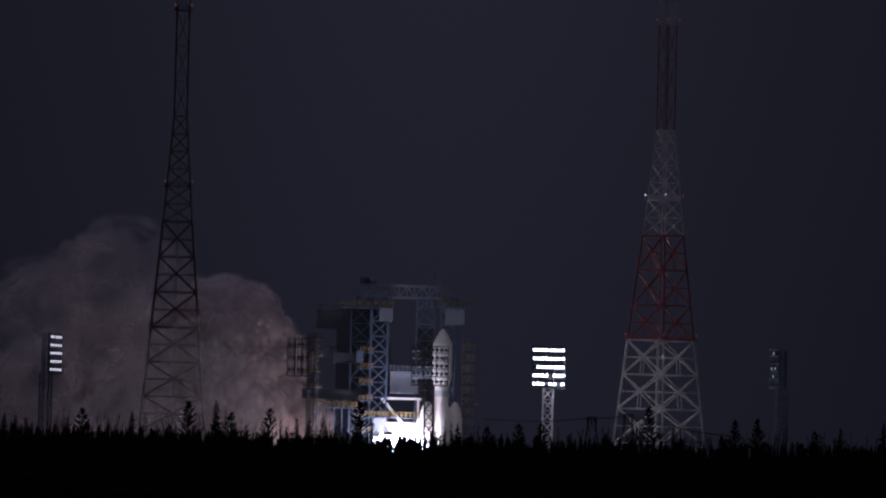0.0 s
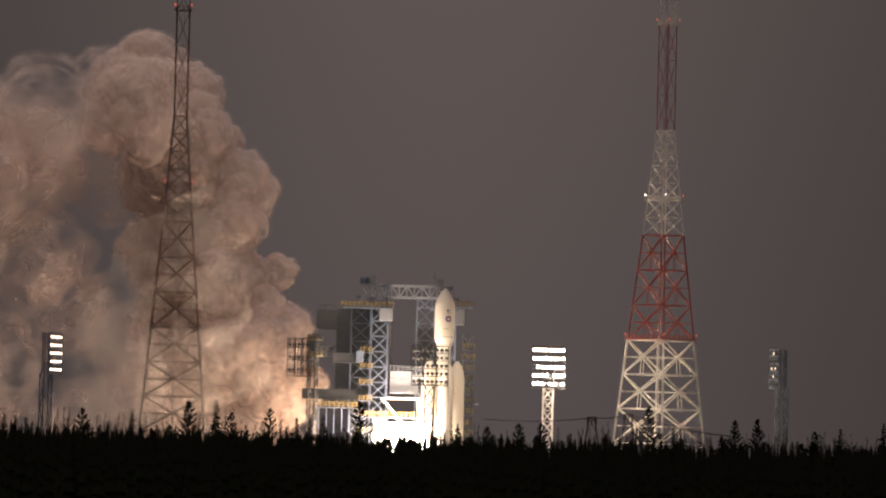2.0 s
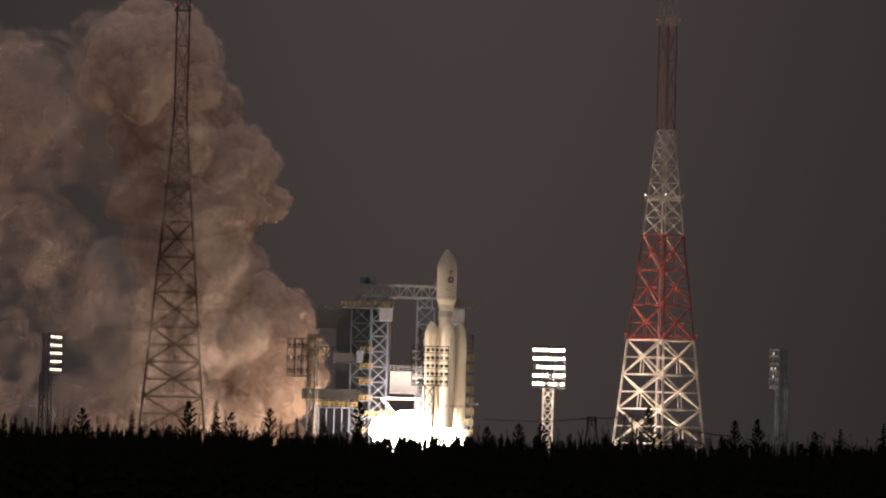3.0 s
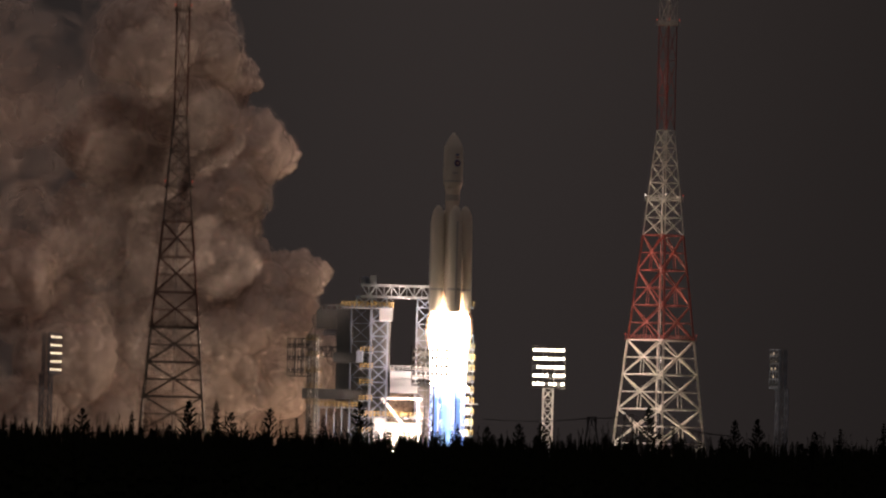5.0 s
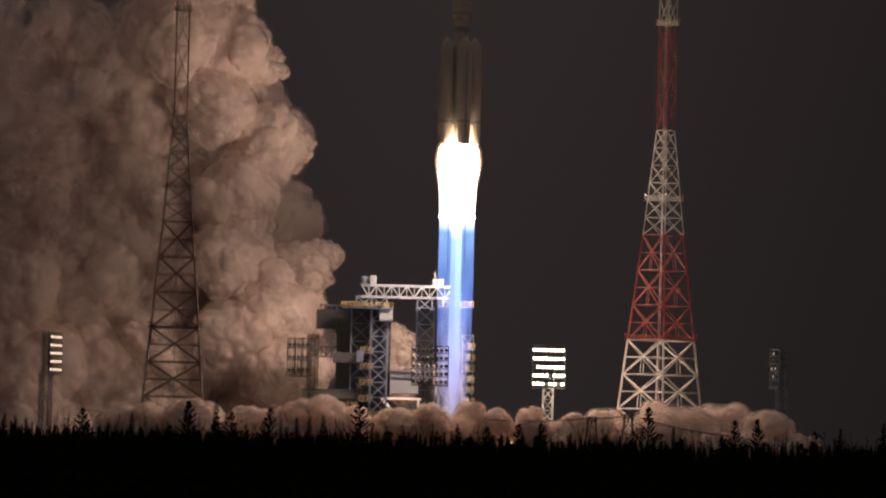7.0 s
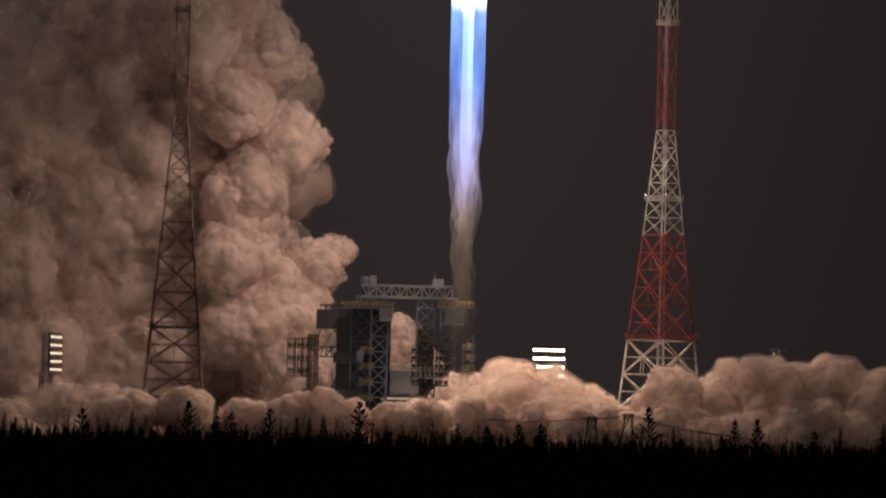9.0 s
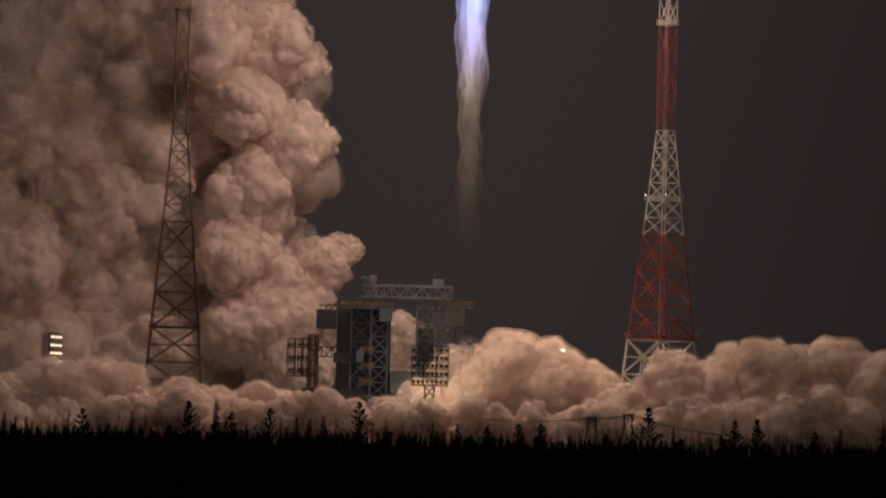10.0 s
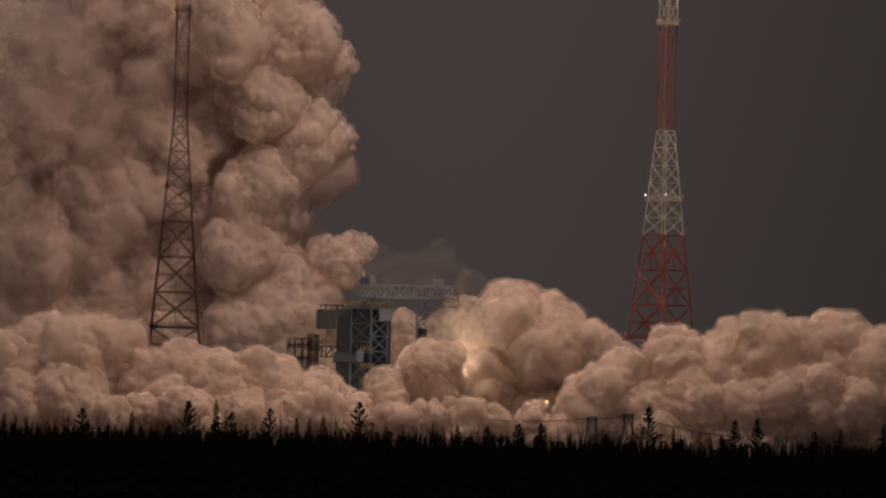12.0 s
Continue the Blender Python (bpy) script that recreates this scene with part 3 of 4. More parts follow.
def flame_material(name, stops, ragged):
    """Burning exhaust: colour, strength and thinness change along the jet (object z, metres below the nozzles)."""
    m = bpy.data.materials.new(name)
    m.use_nodes = True
    t = m.node_tree
    t.nodes.remove(t.nodes["Principled BSDF"])
    co, sp = t.nodes.new("ShaderNodeTexCoord"), t.nodes.new("ShaderNodeSeparateXYZ")
    t.links.new(co.outputs["Object"], sp.inputs[0])
    along = t.nodes.new("ShaderNodeMapRange")
    along.inputs["From Min"].default_value, along.inputs["From Max"].default_value = 0.0, -130.0
    t.links.new(sp.outputs["Z"], along.inputs["Value"])
    colour, power, thick = (t.nodes.new("ShaderNodeValToRGB") for _ in range(3))
    for r in (colour, power, thick):
        t.links.new(along.outputs[0], r.inputs["Fac"])
        while len(r.color_ramp.elements) < len(stops):
            r.color_ramp.elements.new(0.5)
    peak = max(s[2] for s in stops)
    for i, (d, c, p, a) in enumerate(stops):
        for r, v in ((colour, (*c, 1)), (power, (p / peak,) * 3 + (1,)), (thick, (a,) * 3 + (1,))):
            r.color_ramp.elements[i].position, r.color_ramp.elements[i].color = d / 130.0, v
    st = t.nodes.new("ShaderNodeMath")
    st.operation = "MULTIPLY"
    st.inputs[1].default_value = peak
    t.links.new(power.outputs["Color"], st.inputs[0])
    nz, mp = t.nodes.new("ShaderNodeTexNoise"), t.nodes.new("ShaderNodeMapping")
    mp.inputs["Scale"].default_value = (0.22, 0.22, 0.10)
    nz.inputs["Scale"].default_value, nz.inputs["Detail"].default_value = 1.0, 5
    t.links.new(co.outputs["Object"], mp.inputs["Vector"])
    t.links.new(mp.outputs[0], nz.inputs["Vector"])
    mr = t.nodes.new("ShaderNodeMapRange")
    mr.inputs["From Min"].default_value, mr.inputs["From Max"].default_value = 0.5 - ragged, 0.62
    mr.inputs["To Min"].default_value = 0.45
    t.links.new(nz.outputs["Fac"], mr.inputs["Value"])
    al = t.nodes.new("ShaderNodeMath")
    al.operation = "MULTIPLY"
    t.links.new(mr.outputs[0], al.inputs[0])
    t.links.new(thick.outputs["Color"], al.inputs[1])
    gain = t.nodes.new("ShaderNodeMath")
    gain.operation = "MULTIPLY"
    t.links.new(st.outputs[0], gain.inputs[0])
    t.links.new(al.outputs[0], gain.inputs[1])
    e, tr, mx = t.nodes.new("ShaderNodeEmission"), t.nodes.new("ShaderNodeBsdfTransparent"), t.nodes.new("ShaderNodeAddShader")
    t.links.new(colour.outputs["Color"], e.inputs["Color"])
    t.links.new(gain.outputs[0], e.inputs["Strength"])
    t.links.new(tr.outputs[0], mx.inputs[0])
    t.links.new(e.outputs[0], mx.inputs[1])
    t.links.new(mx.outputs[0], t.nodes["Material Output"].inputs["Surface"])
    return m


FIRE = glow("white_hot_gas", (1.0, 0.76, 0.56), 32)
DISCLIGHT = glow("hidden_disc_light", (1.0, 0.69, 0.53), 1450)
DUCT = glow("flame_in_the_duct", (1.0, 0.67, 0.44), 45)
DUCTHOT = glow("fire_under_the_table", (1.0, 0.76, 0.56), 75)
JET = flame_material("blue_jet_gas", [
    (0.0, (1.0, 0.78, 0.55), 6.0, 1.0), (19.0, (1.0, 0.92, 0.85), 5.0, 1.0), (25.0, (0.28, 0.50, 1.0), 1.35, 0.8), (42.0, (0.18, 0.33, 1.0), 1.15, 0.6),
    (56.0, (0.22, 0.27, 0.95), 0.45, 0.4), (64.0, (0.40, 0.36, 0.8), 0.12, 0.2), (66.0, (0.5, 0.4, 0.6), 0.02, 0.0)], 0.3)
MERGED = flame_material("merged_lavender_plume", [
    (0.0, (0.3, 0.45, 1.0), 0.0, 0.0), (36.0, (0.16, 0.34, 1.0), 0.02, 0.1), (46.0, (0.30, 0.46, 1.0), 0.17, 1.0), (60.0, (0.50, 0.51, 1.0), 0.26, 1.0),
    (74.0, (0.66, 0.54, 0.80), 0.17, 1.0), (86.0, (0.72, 0.50, 0.36), 0.06, 1.0), (104.0, (0.74, 0.47, 0.27), 0.03, 0.8), (127.0, (0.7, 0.44, 0.26), 0.006, 0.0)], 0.12)
TONGUE = flame_material("orange_flame_tip", [(0.0, (1.0, 0.56, 0.27), 1.3, 1.0), (3.0, (1.0, 0.62, 0.34), 2.5, 1.0)], 0.4)
JETCORE = core_material("pale_jet_core", [
    (0.0, (6.0, 5.0, 4.0)), (20.0, (5.0, 4.8, 4.4)), (27.0, (1.0, 1.6, 2.2)), (45.0, (0.75, 1.0, 1.8)), (62.0, (0.65, 0.70, 1.4)), (72.0, (0.5, 0.46, 0.80)), (80.0, (0.38, 0.33, 0.47))])
HALO = flame_material("orange_fringe_gas", [
    (0.0, (1.0, 0.50, 0.24), 0.3, 0.5), (6.0, (1.0, 0.56, 0.32), 0.55, 1.0), (16.0, (1.0, 0.62, 0.45), 0.10, 0.6), (32.0, (0.3, 0.4, 1.0), 0.02, 0.0)], 0.4)


def exhaust():
    t = thing("exhaust_flame", pose(0, 1400, 0), "white-hot exhaust flame thinning into long blue jets", "flame")
    b = bmesh.new()
    lathe(b, [(1.6, -20.0), (3.9, -17.0), (5.0, -13.0), (5.7, -8.5), (5.9, -4.5), (5.6, -1.5), (4.8, -0.2)], 28)
    part("fireball", b, FIRE, t, "white-hot merged flame", True)
    for k in range(5):
        r = 0 if k == 4 else 4.05
        a = radians(12 + 90 * k)
        cx, cy = r * math.cos(a), r * math.sin(a)
        wide = 1.2 if k == 4 else 1.0
        b = bmesh.new()
        lathe(b, ([(0.1, -80), (0.8, -73), (1.6, -64)] if k == 4 else [(0.5, -66), (1.1, -58)]) + [(1.3 * wide, -40), (1.2 * wide, -20), (1.9, -6), (1.2, -1.0)], 20, cx * 0.95, cy * 0.95)
        part("jet", b, JETCORE if k == 4 else JET, t, "", True)
        # unseen glowing disc inside the jet, added to light smoke and pad from above
        b = bmesh.new()
        lathe(b, [(0.2, -20.5), (2.3, -20.4), (2.3, -20.3), (0.2, -20.2)], 16, cx * 0.7, cy * 0.7)
        part("blaze", b, DISCLIGHT, t)
        # tongues licking up between the boosters
        b = bmesh.new()
        a += 0.785
        for grow, high in ((1.0, 5.6), (0.6, 3.6)):
            lathe(b, [(0.95 * grow, -1.2), (0.8 * grow, 0.6), (0.42 * grow, high * 0.55), (0.04, high)], 10, 3.9 * math.cos(a), 3.9 * math.sin(a))
        part("flame_tongue", b, TONGUE, t, "orange flame tongue", True)
    for r, deep in ((4.6, -130), (3.7, -129.6), (2.9, -129.2), (2.1, -128.8)):
        b = bmesh.new()
        stops = [(r * 0.55, deep), (r * 0.7, -118), (r * 0.75, -106), (r * 0.72, -94), (r * 0.78, -82), (r * 0.95, -66), (r, -50), (r * 0.95, -40), (r * 0.8, -28)]
        lathe(b, [(r0 + (r1 - r0) * q / 5, z0 + (z1 - z0) * q / 5) for (r0, z0), (r1, z1) in zip(stops, stops[1:]) for q in range(5)], 28)
        for v in b.verts:
            wild = min(1.0, max(0.0, (-44 - v.co.z) / 40))
            far = v.co * 0.07 + Vector((r * 3, 0, 0))
            near = v.co * 0.3 + Vector((0, r * 7, 0))
            v.co += Vector((noise.noise(far), noise.noise(far + Vector((9, 0, 0))), 0)) * 2.4 * wild
            v.co += Vector((noise.noise(near), noise.noise(near + Vector((9, 0, 0))), 0)) * 1.5 * wild
        part("merged_plume", b, MERGED, t, "soft lavender plume", True)
    for grow in (1.0, 1.035, 1.08):
        b = bmesh.new()
        lathe(b, [(1.6 * grow, -24), (3.9 * grow, -17), (5.6 * grow, -10), (6.2 * grow, -5), (6.0 * grow, -2), (5.2 * grow, 1.0)], 28)
        part("outer_glow", b, HALO, t, "thin orange fringe", True)
    return t


FLAME = exhaust()


def duct_fire():
    """The exhaust that the flame duct throws out beside the launch table."""
    t = thing("duct_flame", pose(-11.4, 1396.0, 0.0), "white-hot flame bursting from the pad's flame duct", "flame")
    for k, (x, y, z, r) in enumerate(((-3.5, -1, 17.0, 4.2), (2.5, 0, 18.5, 4.6), (6.5, 0, 15.0, 4.0), (-0.5, 1, 13.0, 5.5), (-14.0, 44, 8.0, 3.8))):
        b = bmesh.new()
        bmesh.ops.create_icosphere(b, subdivisions=3, radius=r)
        for v in b.verts:
            v.co *= 1 + 0.28 * noise.noise(v.co * 0.35 + Vector((k * 5, 0, 0)))
            v.co += Vector((x, y, z))
        part("flame_tongue", b, DUCT if y > 20 else DUCTHOT, t, "", True)
    return t


DUCTFIRE = duct_fire()


# ---- forest ----
def spruce(bm, r, h, base, tiers, rng):
    """Whorls of drooping needle sprays round the stem, uneven and gappy."""
    for i in range(tiers):
        f = i / tiers
        z = base + (h - base) * f
        reach = r * (1 - f) ** 0.8 + 0.12
        n = 7 if f < 0.8 else 5
        for k in range(n):
            if rng.random() < 0.14:
                continue
            a = 2 * math.pi * (k + rng.random() * 0.8) / n
            l = reach * rng.uniform(0.6, 1.15)
            d = Vector((math.cos(a), math.sin(a), rng.uniform(-0.2, 0.45)))
            p = Vector((0, 0, z))
            s = Vector((-math.sin(a), math.cos(a), 0)) * l * 0.26
            up = Vector((0, 0, 0.16 + 0.12 * l))
            q = p + d * l
            v = [bm.verts.new(c) for c in (p + up, p + d * l * 0.55 + s + up * 0.3, q, p + d * l * 0.55 - s + up * 0.3, p + d * l * 0.5 - up)]
            for tri in ((0, 1, 4), (1, 2, 4), (2, 3, 4), (3, 0, 4), (0, 2, 1), (0, 3, 2)):
                bm.faces.new([v[j] for j in tri])


def spray(bm, p, d, l, rng):
    """A tuft of needles at p: three crossed blades along d."""
    d = d.normalized()
    a = d.orthogonal().normalized()
    c = d.cross(a)
    for k in range(3):
        w = (a * math.cos(k * 1.05) + c * math.sin(k * 1.05)) * l * 0.42
        v = [bm.verts.new(q) for q in (p - d * l * 0.2, p + d * l * 0.4 + w, p + d * l, p + d * l * 0.4 - w)]
        bm.faces.new(v)


def pine(bm, r, h, base, rng):
    """Upswept limbs in loose whorls, each carrying tufts of needles along its outer half."""
    n = 46
    for i in range(n):
        f = i / n
        z = base + (h - base) * f * 0.97
        a = i * 2.4 + rng.uniform(-0.5, 0.5)
        l = r * (1 - 0.93 * f ** 0.9) * rng.uniform(0.5, 1.1)
        if rng.random() < 0.12:
            continue
        start = Vector((0, 0, z))
        tip = Vector((math.cos(a) * l, math.sin(a) * l, z + rng.uniform(0.5, 1.1) * l))
        bar(bm, start, tip, 0.045)
        for k in range(9):
            p = start.lerp(tip, 0.3 + 0.085 * k)
            d = (tip - start).normalized() + Vector((rng.uniform(-.7, .7), rng.uniform(-.7, .7), rng.uniform(0.1, 1.0)))
            spray(bm, p, d, rng.uniform(0.16, 0.36), rng)
    spray(bm, Vector((0, 0, h * 0.97)), Vector((0, 0, 1)), 0.7, rng)


def bare(bm, h, base, rng):
    """A thin leafless sapling: upswept twigs."""
    for i in range(22):
        z = base + (h - base) * rng.random() ** 0.8
        a = rng.uniform(0, 6.28)
        l = (h - z) * 0.25 + 0.25
        tip = Vector((math.cos(a) * l * 0.5, math.sin(a) * l * 0.5, z + l))
        bar(bm, (0, 0, z), tip, 0.035)
        bar(bm, Vector((0, 0, z)).lerp(tip, 0.5), tip + Vector((rng.uniform(-.2, .2), 0, .3)), 0.025)


def tree_kind(kind, seed, h):
    rng = random.Random(seed)
    names = {"spruce": ("spruce_tree", "dark spruce tree standing in the forest edge"), "pine": ("pine_tree", "dark open-crowned pine tree above the forest"),
             "bare": ("bare_tree", "thin leafless tree at the forest edge")}
    t = tagged(new(names[kind][0]), names[kind][1], "tree", "forest edge trees")
    b = bmesh.new()
    w = 0.05 if kind == "bare" else 0.15
    lathe(b, [(w * 1.4, -0.3), (w, h * 0.4), (w * 0.6, h * 0.8), (0.02, h)], 8)
    part("trunk", b, BARK, t)
    b = bmesh.new()
    if kind == "spruce":
        spruce(b, 2.2, h, h * 0.15, 40, rng)
    elif kind == "pine":
        pine(b, 2.4, h, h * 0.66, rng)
    else:
        bare(b, h, h * 0.45, rng)
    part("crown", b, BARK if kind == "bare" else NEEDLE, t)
    return t


KINDS = {k: [tree_kind(k, 3 * i + 11, 19.0) for i in range(3)] for k in ("spruce", "pine", "bare")}
RNG = random.Random(5)
USED = set()


def plant(kind, x, y, top):
    src = KINDS[kind][RNG.randrange(3)]
    m = pose(x, y, 0.0, 0, 0, RNG.uniform(0, 360))
    s = top / 19.0
    if src.name not in USED:
        USED.add(src.name)
        o = src
        o.matrix_basis = m
    else:
        o = copy_thing(src, m)
    wide = s * {"bare": 1.0, "pine": 1.1, "spruce": 1.25}[kind]
    o.scale = (wide, wide, s)


# the trees that stand out against the sky
for kind, x, z in (("pine", -65.2, 22.1), ("spruce", -56.1, 22.0), ("pine", -45.8, 23.9), ("spruce", -40.8, 24.4), ("pine", -37.9, 22.0),
                   ("pine", -30.9, 22.9), ("spruce", -26.0, 21.5), ("spruce", -23.6, 21.5), ("spruce", -21.1, 22.2), ("pine", -14.5, 24.5), ("spruce", -9.4, 20.4),
                   ("spruce", 3.5, 21.2), ("pine", 8.9, 20.4), ("pine", 14.7, 21.2), ("pine", 18.8, 21.4), ("pine", 38.4, 24.8),
                   ("spruce", 43.0, 21.3), ("pine", 54.2, 22.8), ("pine", 58.3, 23.1), ("pine", 68.9, 21.1), ("spruce", 73.6, 22.0),
                   ("spruce", 81.5, 23.3), ("spruce", -79.5, 20.9), ("spruce", -75.4, 20.3), ("spruce", -51.5, 19.6), ("spruce", -6.3, 19.9), ("spruce", 24.2, 19.9), ("spruce", 30.6, 20.1)):
    plant(kind, x, 900.0, z)
for i in range(190):
    x = -84 + 168 * (i + RNG.random()) / 190
    y = RNG.uniform(860, 940)
    plant("spruce" if RNG.random() < 0.7 else "pine", x, y, 18.7 + RNG.uniform(-1.4, 1.0))
for i in range(280):
    x = RNG.uniform(-84, 84)
    plant("bare", x, RNG.uniform(890, 930), 19.3 + RNG.uniform(-0.8, 1.4) + (1.3 * max(0.0, noise.noise(Vector((x * 0.09, 3.0, 0.0)))) + (1.2 if RNG.random() < 0.12 else 0.0)))

# the closed forest before them
rng = random.Random(9)
verts, faces = [], []
for i in range(2600):
    y = 560 + 400 * ((i + rng.random()) / 2600) ** 0.7
    x = rng.uniform(-1, 1) * (y * 0.095 + 6)
    h = rng.uniform(14.5, 17.9) + (1.0 if y > 820 else 0.0)
    for k in range(9):
        f = k / 9
        z0, r = h * (0.12 + 0.85 * f), 2.0 * (1 - f) + 0.15
        n0 = len(verts)
        ph = rng.random() * 6
        m = 7
        for j in range(m):
            a = ph + 6.283 * j / m
            rr = r * rng.uniform(0.65, 1.15)
            verts.append((x + rr * math.cos(a), y + rr * math.sin(a), z0 - 0.35 * rr))
        verts.append((x, y, z0 + h * 0.14))
        faces += [(n0 + j, n0 + (j + 1) % m, n0 + m) for j in range(m)]
me = bpy.data.meshes.new("forest")
me.from_pydata(verts, [], faces)
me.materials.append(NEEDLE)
tagged(new("forest", me), "dense black conifer forest in the night", "forest", kind="stuff")


# ---- power line ----
def pylon(x, y, z_top):
    t = thing("power_pylon", pose(x, y, 0), "dark lattice power-line pylon behind the forest", "pylon", "power pylons")
    n = 7
    for s in (-1, 1):
        b = bmesh.new()
        for i in range(n):
            z0, z1 = z_top * i / n, z_top * (i + 1) / n
            h0, h1 = 3.9 - 3.3 * i / n, 3.9 - 3.3 * (i + 1) / n
            bar(b, (s * h0, 0, z0), (s * h1, 0, z1), 0.32)
            bar(b, (s * h0, 0, z0), (-s * h1, 0.3 * s, z1), 0.14)
        part("leg", b, DARK, t)
    b = bmesh.new()
    bar(b, (-1.1, 0, z_top), (1.1, 0, z_top + 0.1), 0.26)
    part("crossarm", b, DARK, t)
    for s in (-1.0, 0, 1.0):
        b = bmesh.new()
        lathe(b, [(0.08, -1.3), (0.16, -1.0), (0.08, -0.7), (0.16, -0.4), (0.05, 0)], 8, s, 0)
        part("insulator", b, DARK, t).location = (0, 0, z_top)
    return t


pylon(32.7, 1050.0, 24.0)
pylon(40.1, 1040.0, 24.7)


def wire(a, b, sag, name="power_line"):
    cu = bpy.data.curves.new(name, "CURVE")
    cu.dimensions, cu.bevel_depth = "3D", 0.05
    s = cu.splines.new("POLY")
    s.points.add(16)
    for i in range(17):
        f = i / 16
        p = Vector(a).lerp(Vector(b), f) - Vector((0, 0, sag * 4 * f * (1 - f)))
        s.points[i].co = (*p, 1)
    cu.materials.append(DARK)
    return tagged(new(name, cu), "dark overhead power line wire", "cable", "power line wires")


for s in (-1.0, 0.0, 1.0):
    p, q = (32.7 + s, 1050.0, 24.0 - 0.1 * abs(s)), (40.1 + s, 1040.0, 24.7 - 0.1 * abs(s))
    wire(p, q, 0.35)
    wire((10.5 + s, 1090.0, 23.4), p, 0.6)
    wire(q, (59.1 + s, 1000.0, 20.5), 0.6)


# ---- smoke and steam ----
def billow(seed, subdiv, lobes=34, buds=200):
    """A cauliflower-headed mass: lobes on lobes, about one metre in radius."""
    g = np.random.default_rng(seed)
    b = bmesh.new()
    bmesh.ops.create_icosphere(b, subdivisions=subdiv, radius=1.0)
    d = np.array([v.co[:] for v in b.verts])
    d /= np.linalg.norm(d, axis=1)[:, None]

    def swell(r, count, low, high, depth, soft):
        c = g.normal(size=(count, 3))
        c /= np.linalg.norm(c, axis=1)[:, None]
        near = np.argmax(c @ d.T, axis=1)
        base = r[near]
        out = r.copy()
        for k in range(count):
            rho = low + (high - low) * g.random() ** 1.8
            centre = c[k] * (base[k] - rho * depth)
            p = d @ centre
            disc = p * p - centre @ centre + rho * rho
            ok = disc > 0
            hit = np.where(ok, p + np.sqrt(np.maximum(disc, 0)), 0)
            gap = out - hit
            blend = np.clip(0.5 - 0.5 * gap / soft, 0, 1)
            out = out * (1 - blend) + hit * blend + soft * 0.5 * blend * (1 - blend)
        return out

    r = np.full(len(d), 0.60)
    r = swell(r, 8, 0.25, 0.52, 0.4, 0.06)
    r = r * (1 + np.array([0.16 * noise.noise(Vector(p * 1.7 + seed)) for p in d]))
    r = swell(r, lobes, 0.12, 0.34, 0.62, 0.05)
    r = swell(r, buds, 0.05, 0.16, 0.62, 0.02)
    r = swell(r, buds, 0.025, 0.07, 0.66, 0.012)
    r = r + np.array([0.012 * noise.fractal(Vector(p * 7 + seed), 0.9, 2.1, 4) for p in d])
    verts, faces, which = [], [], []
    for slot, (grow, level) in enumerate(((1.0, subdiv), (1.035, subdiv - 1), (0.86, subdiv - 2), (1.075, subdiv - 2))):
        shell = b
        if slot:
            shell = bmesh.new()
            bmesh.ops.create_icosphere(shell, subdivisions=level, radius=1.0)
        e = np.array([v.co[:] for v in shell.verts])
        e /= np.linalg.norm(e, axis=1)[:, None]
        q = r if slot == 0 else r[np.argmax(e @ d.T, axis=1)]
        n0 = len(verts)
        verts += [tuple(c) for c in e * (q * grow)[:, None]]
        for f in shell.faces:
            faces.append([n0 + v.index for v in f.verts])
            which.append(slot % 3 + slot // 3)
        if slot:
            shell.free()
    me = bpy.data.meshes.new("puff")
    me.from_pydata(verts, [], faces)
    b.free()
    me.polygons.foreach_set("use_smooth", [True] * len(me.polygons))
    me.polygons.foreach_set("material_index", which)
    return me


def dressed(meshes, materials):
    """The same billows in other stuff."""
    made = []
    for me in meshes:
        c = me.copy()
        for m in materials:
            c.materials.append(m)
        made.append(c)
    return made


BIG = [billow(20 + i, 6) for i in range(5)]
SMALL = [billow(40 + i, 5, 26, 110) for i in range(3)]
SMOKEBIG, STEAMBIG = dressed(BIG, SMOKE), dressed(BIG, STEAM)
THINBIG = dressed(BIG, THIN)
SMOKESMALL, STEAMSMALL = dressed(SMALL, SMOKE), dressed(SMALL, STEAM)
for me in BIG + SMALL:
    bpy.data.meshes.remove(me)

PATHS = []  # (puff, function of time giving its place, slow turn in degrees per second)
TIMES = [0, 0.5, 1, 1.5, 2, 2.5, 3.2, 4, 4.8, 5.5, 6, 6.5, 7.2, 8, 8.8, 9.5, 10.2, 11, 12]


def puff(parent, me, radius, path, spin, rng):
    o = new("puff", me)
    o.parent = parent
    s = radius
    o.scale = (s * rng.uniform(0.9, 1.15), s * rng.uniform(0.9, 1.1), s * rng.uniform(0.85, 1.1))
    PATHS.append((o, path, spin, (rng.uniform(0, 360), rng.uniform(0, 360), rng.uniform(0, 360))))


COLUMN = tagged(new("smoke_column"), "tall billowing column of brown-grey exhaust smoke", "smoke")
BANK = tagged(new("steam_cloud"), "low cream-brown steam clouds rolling out from the pad", "steam cloud")
rng = random.Random(3)


def column_path(dst, start, haste, drift):
    src = Vector((-29.0 + 0.12 * (dst.x + 40), dst.y, -28.0))

    def path(t):
        s = t - start
        g = 0 if s < 0 else 1 - math.exp(-s / haste)
        return src.lerp(dst, g) + Vector((drift[0], 0, drift[1])) * (t - 12.0) * g
    return path


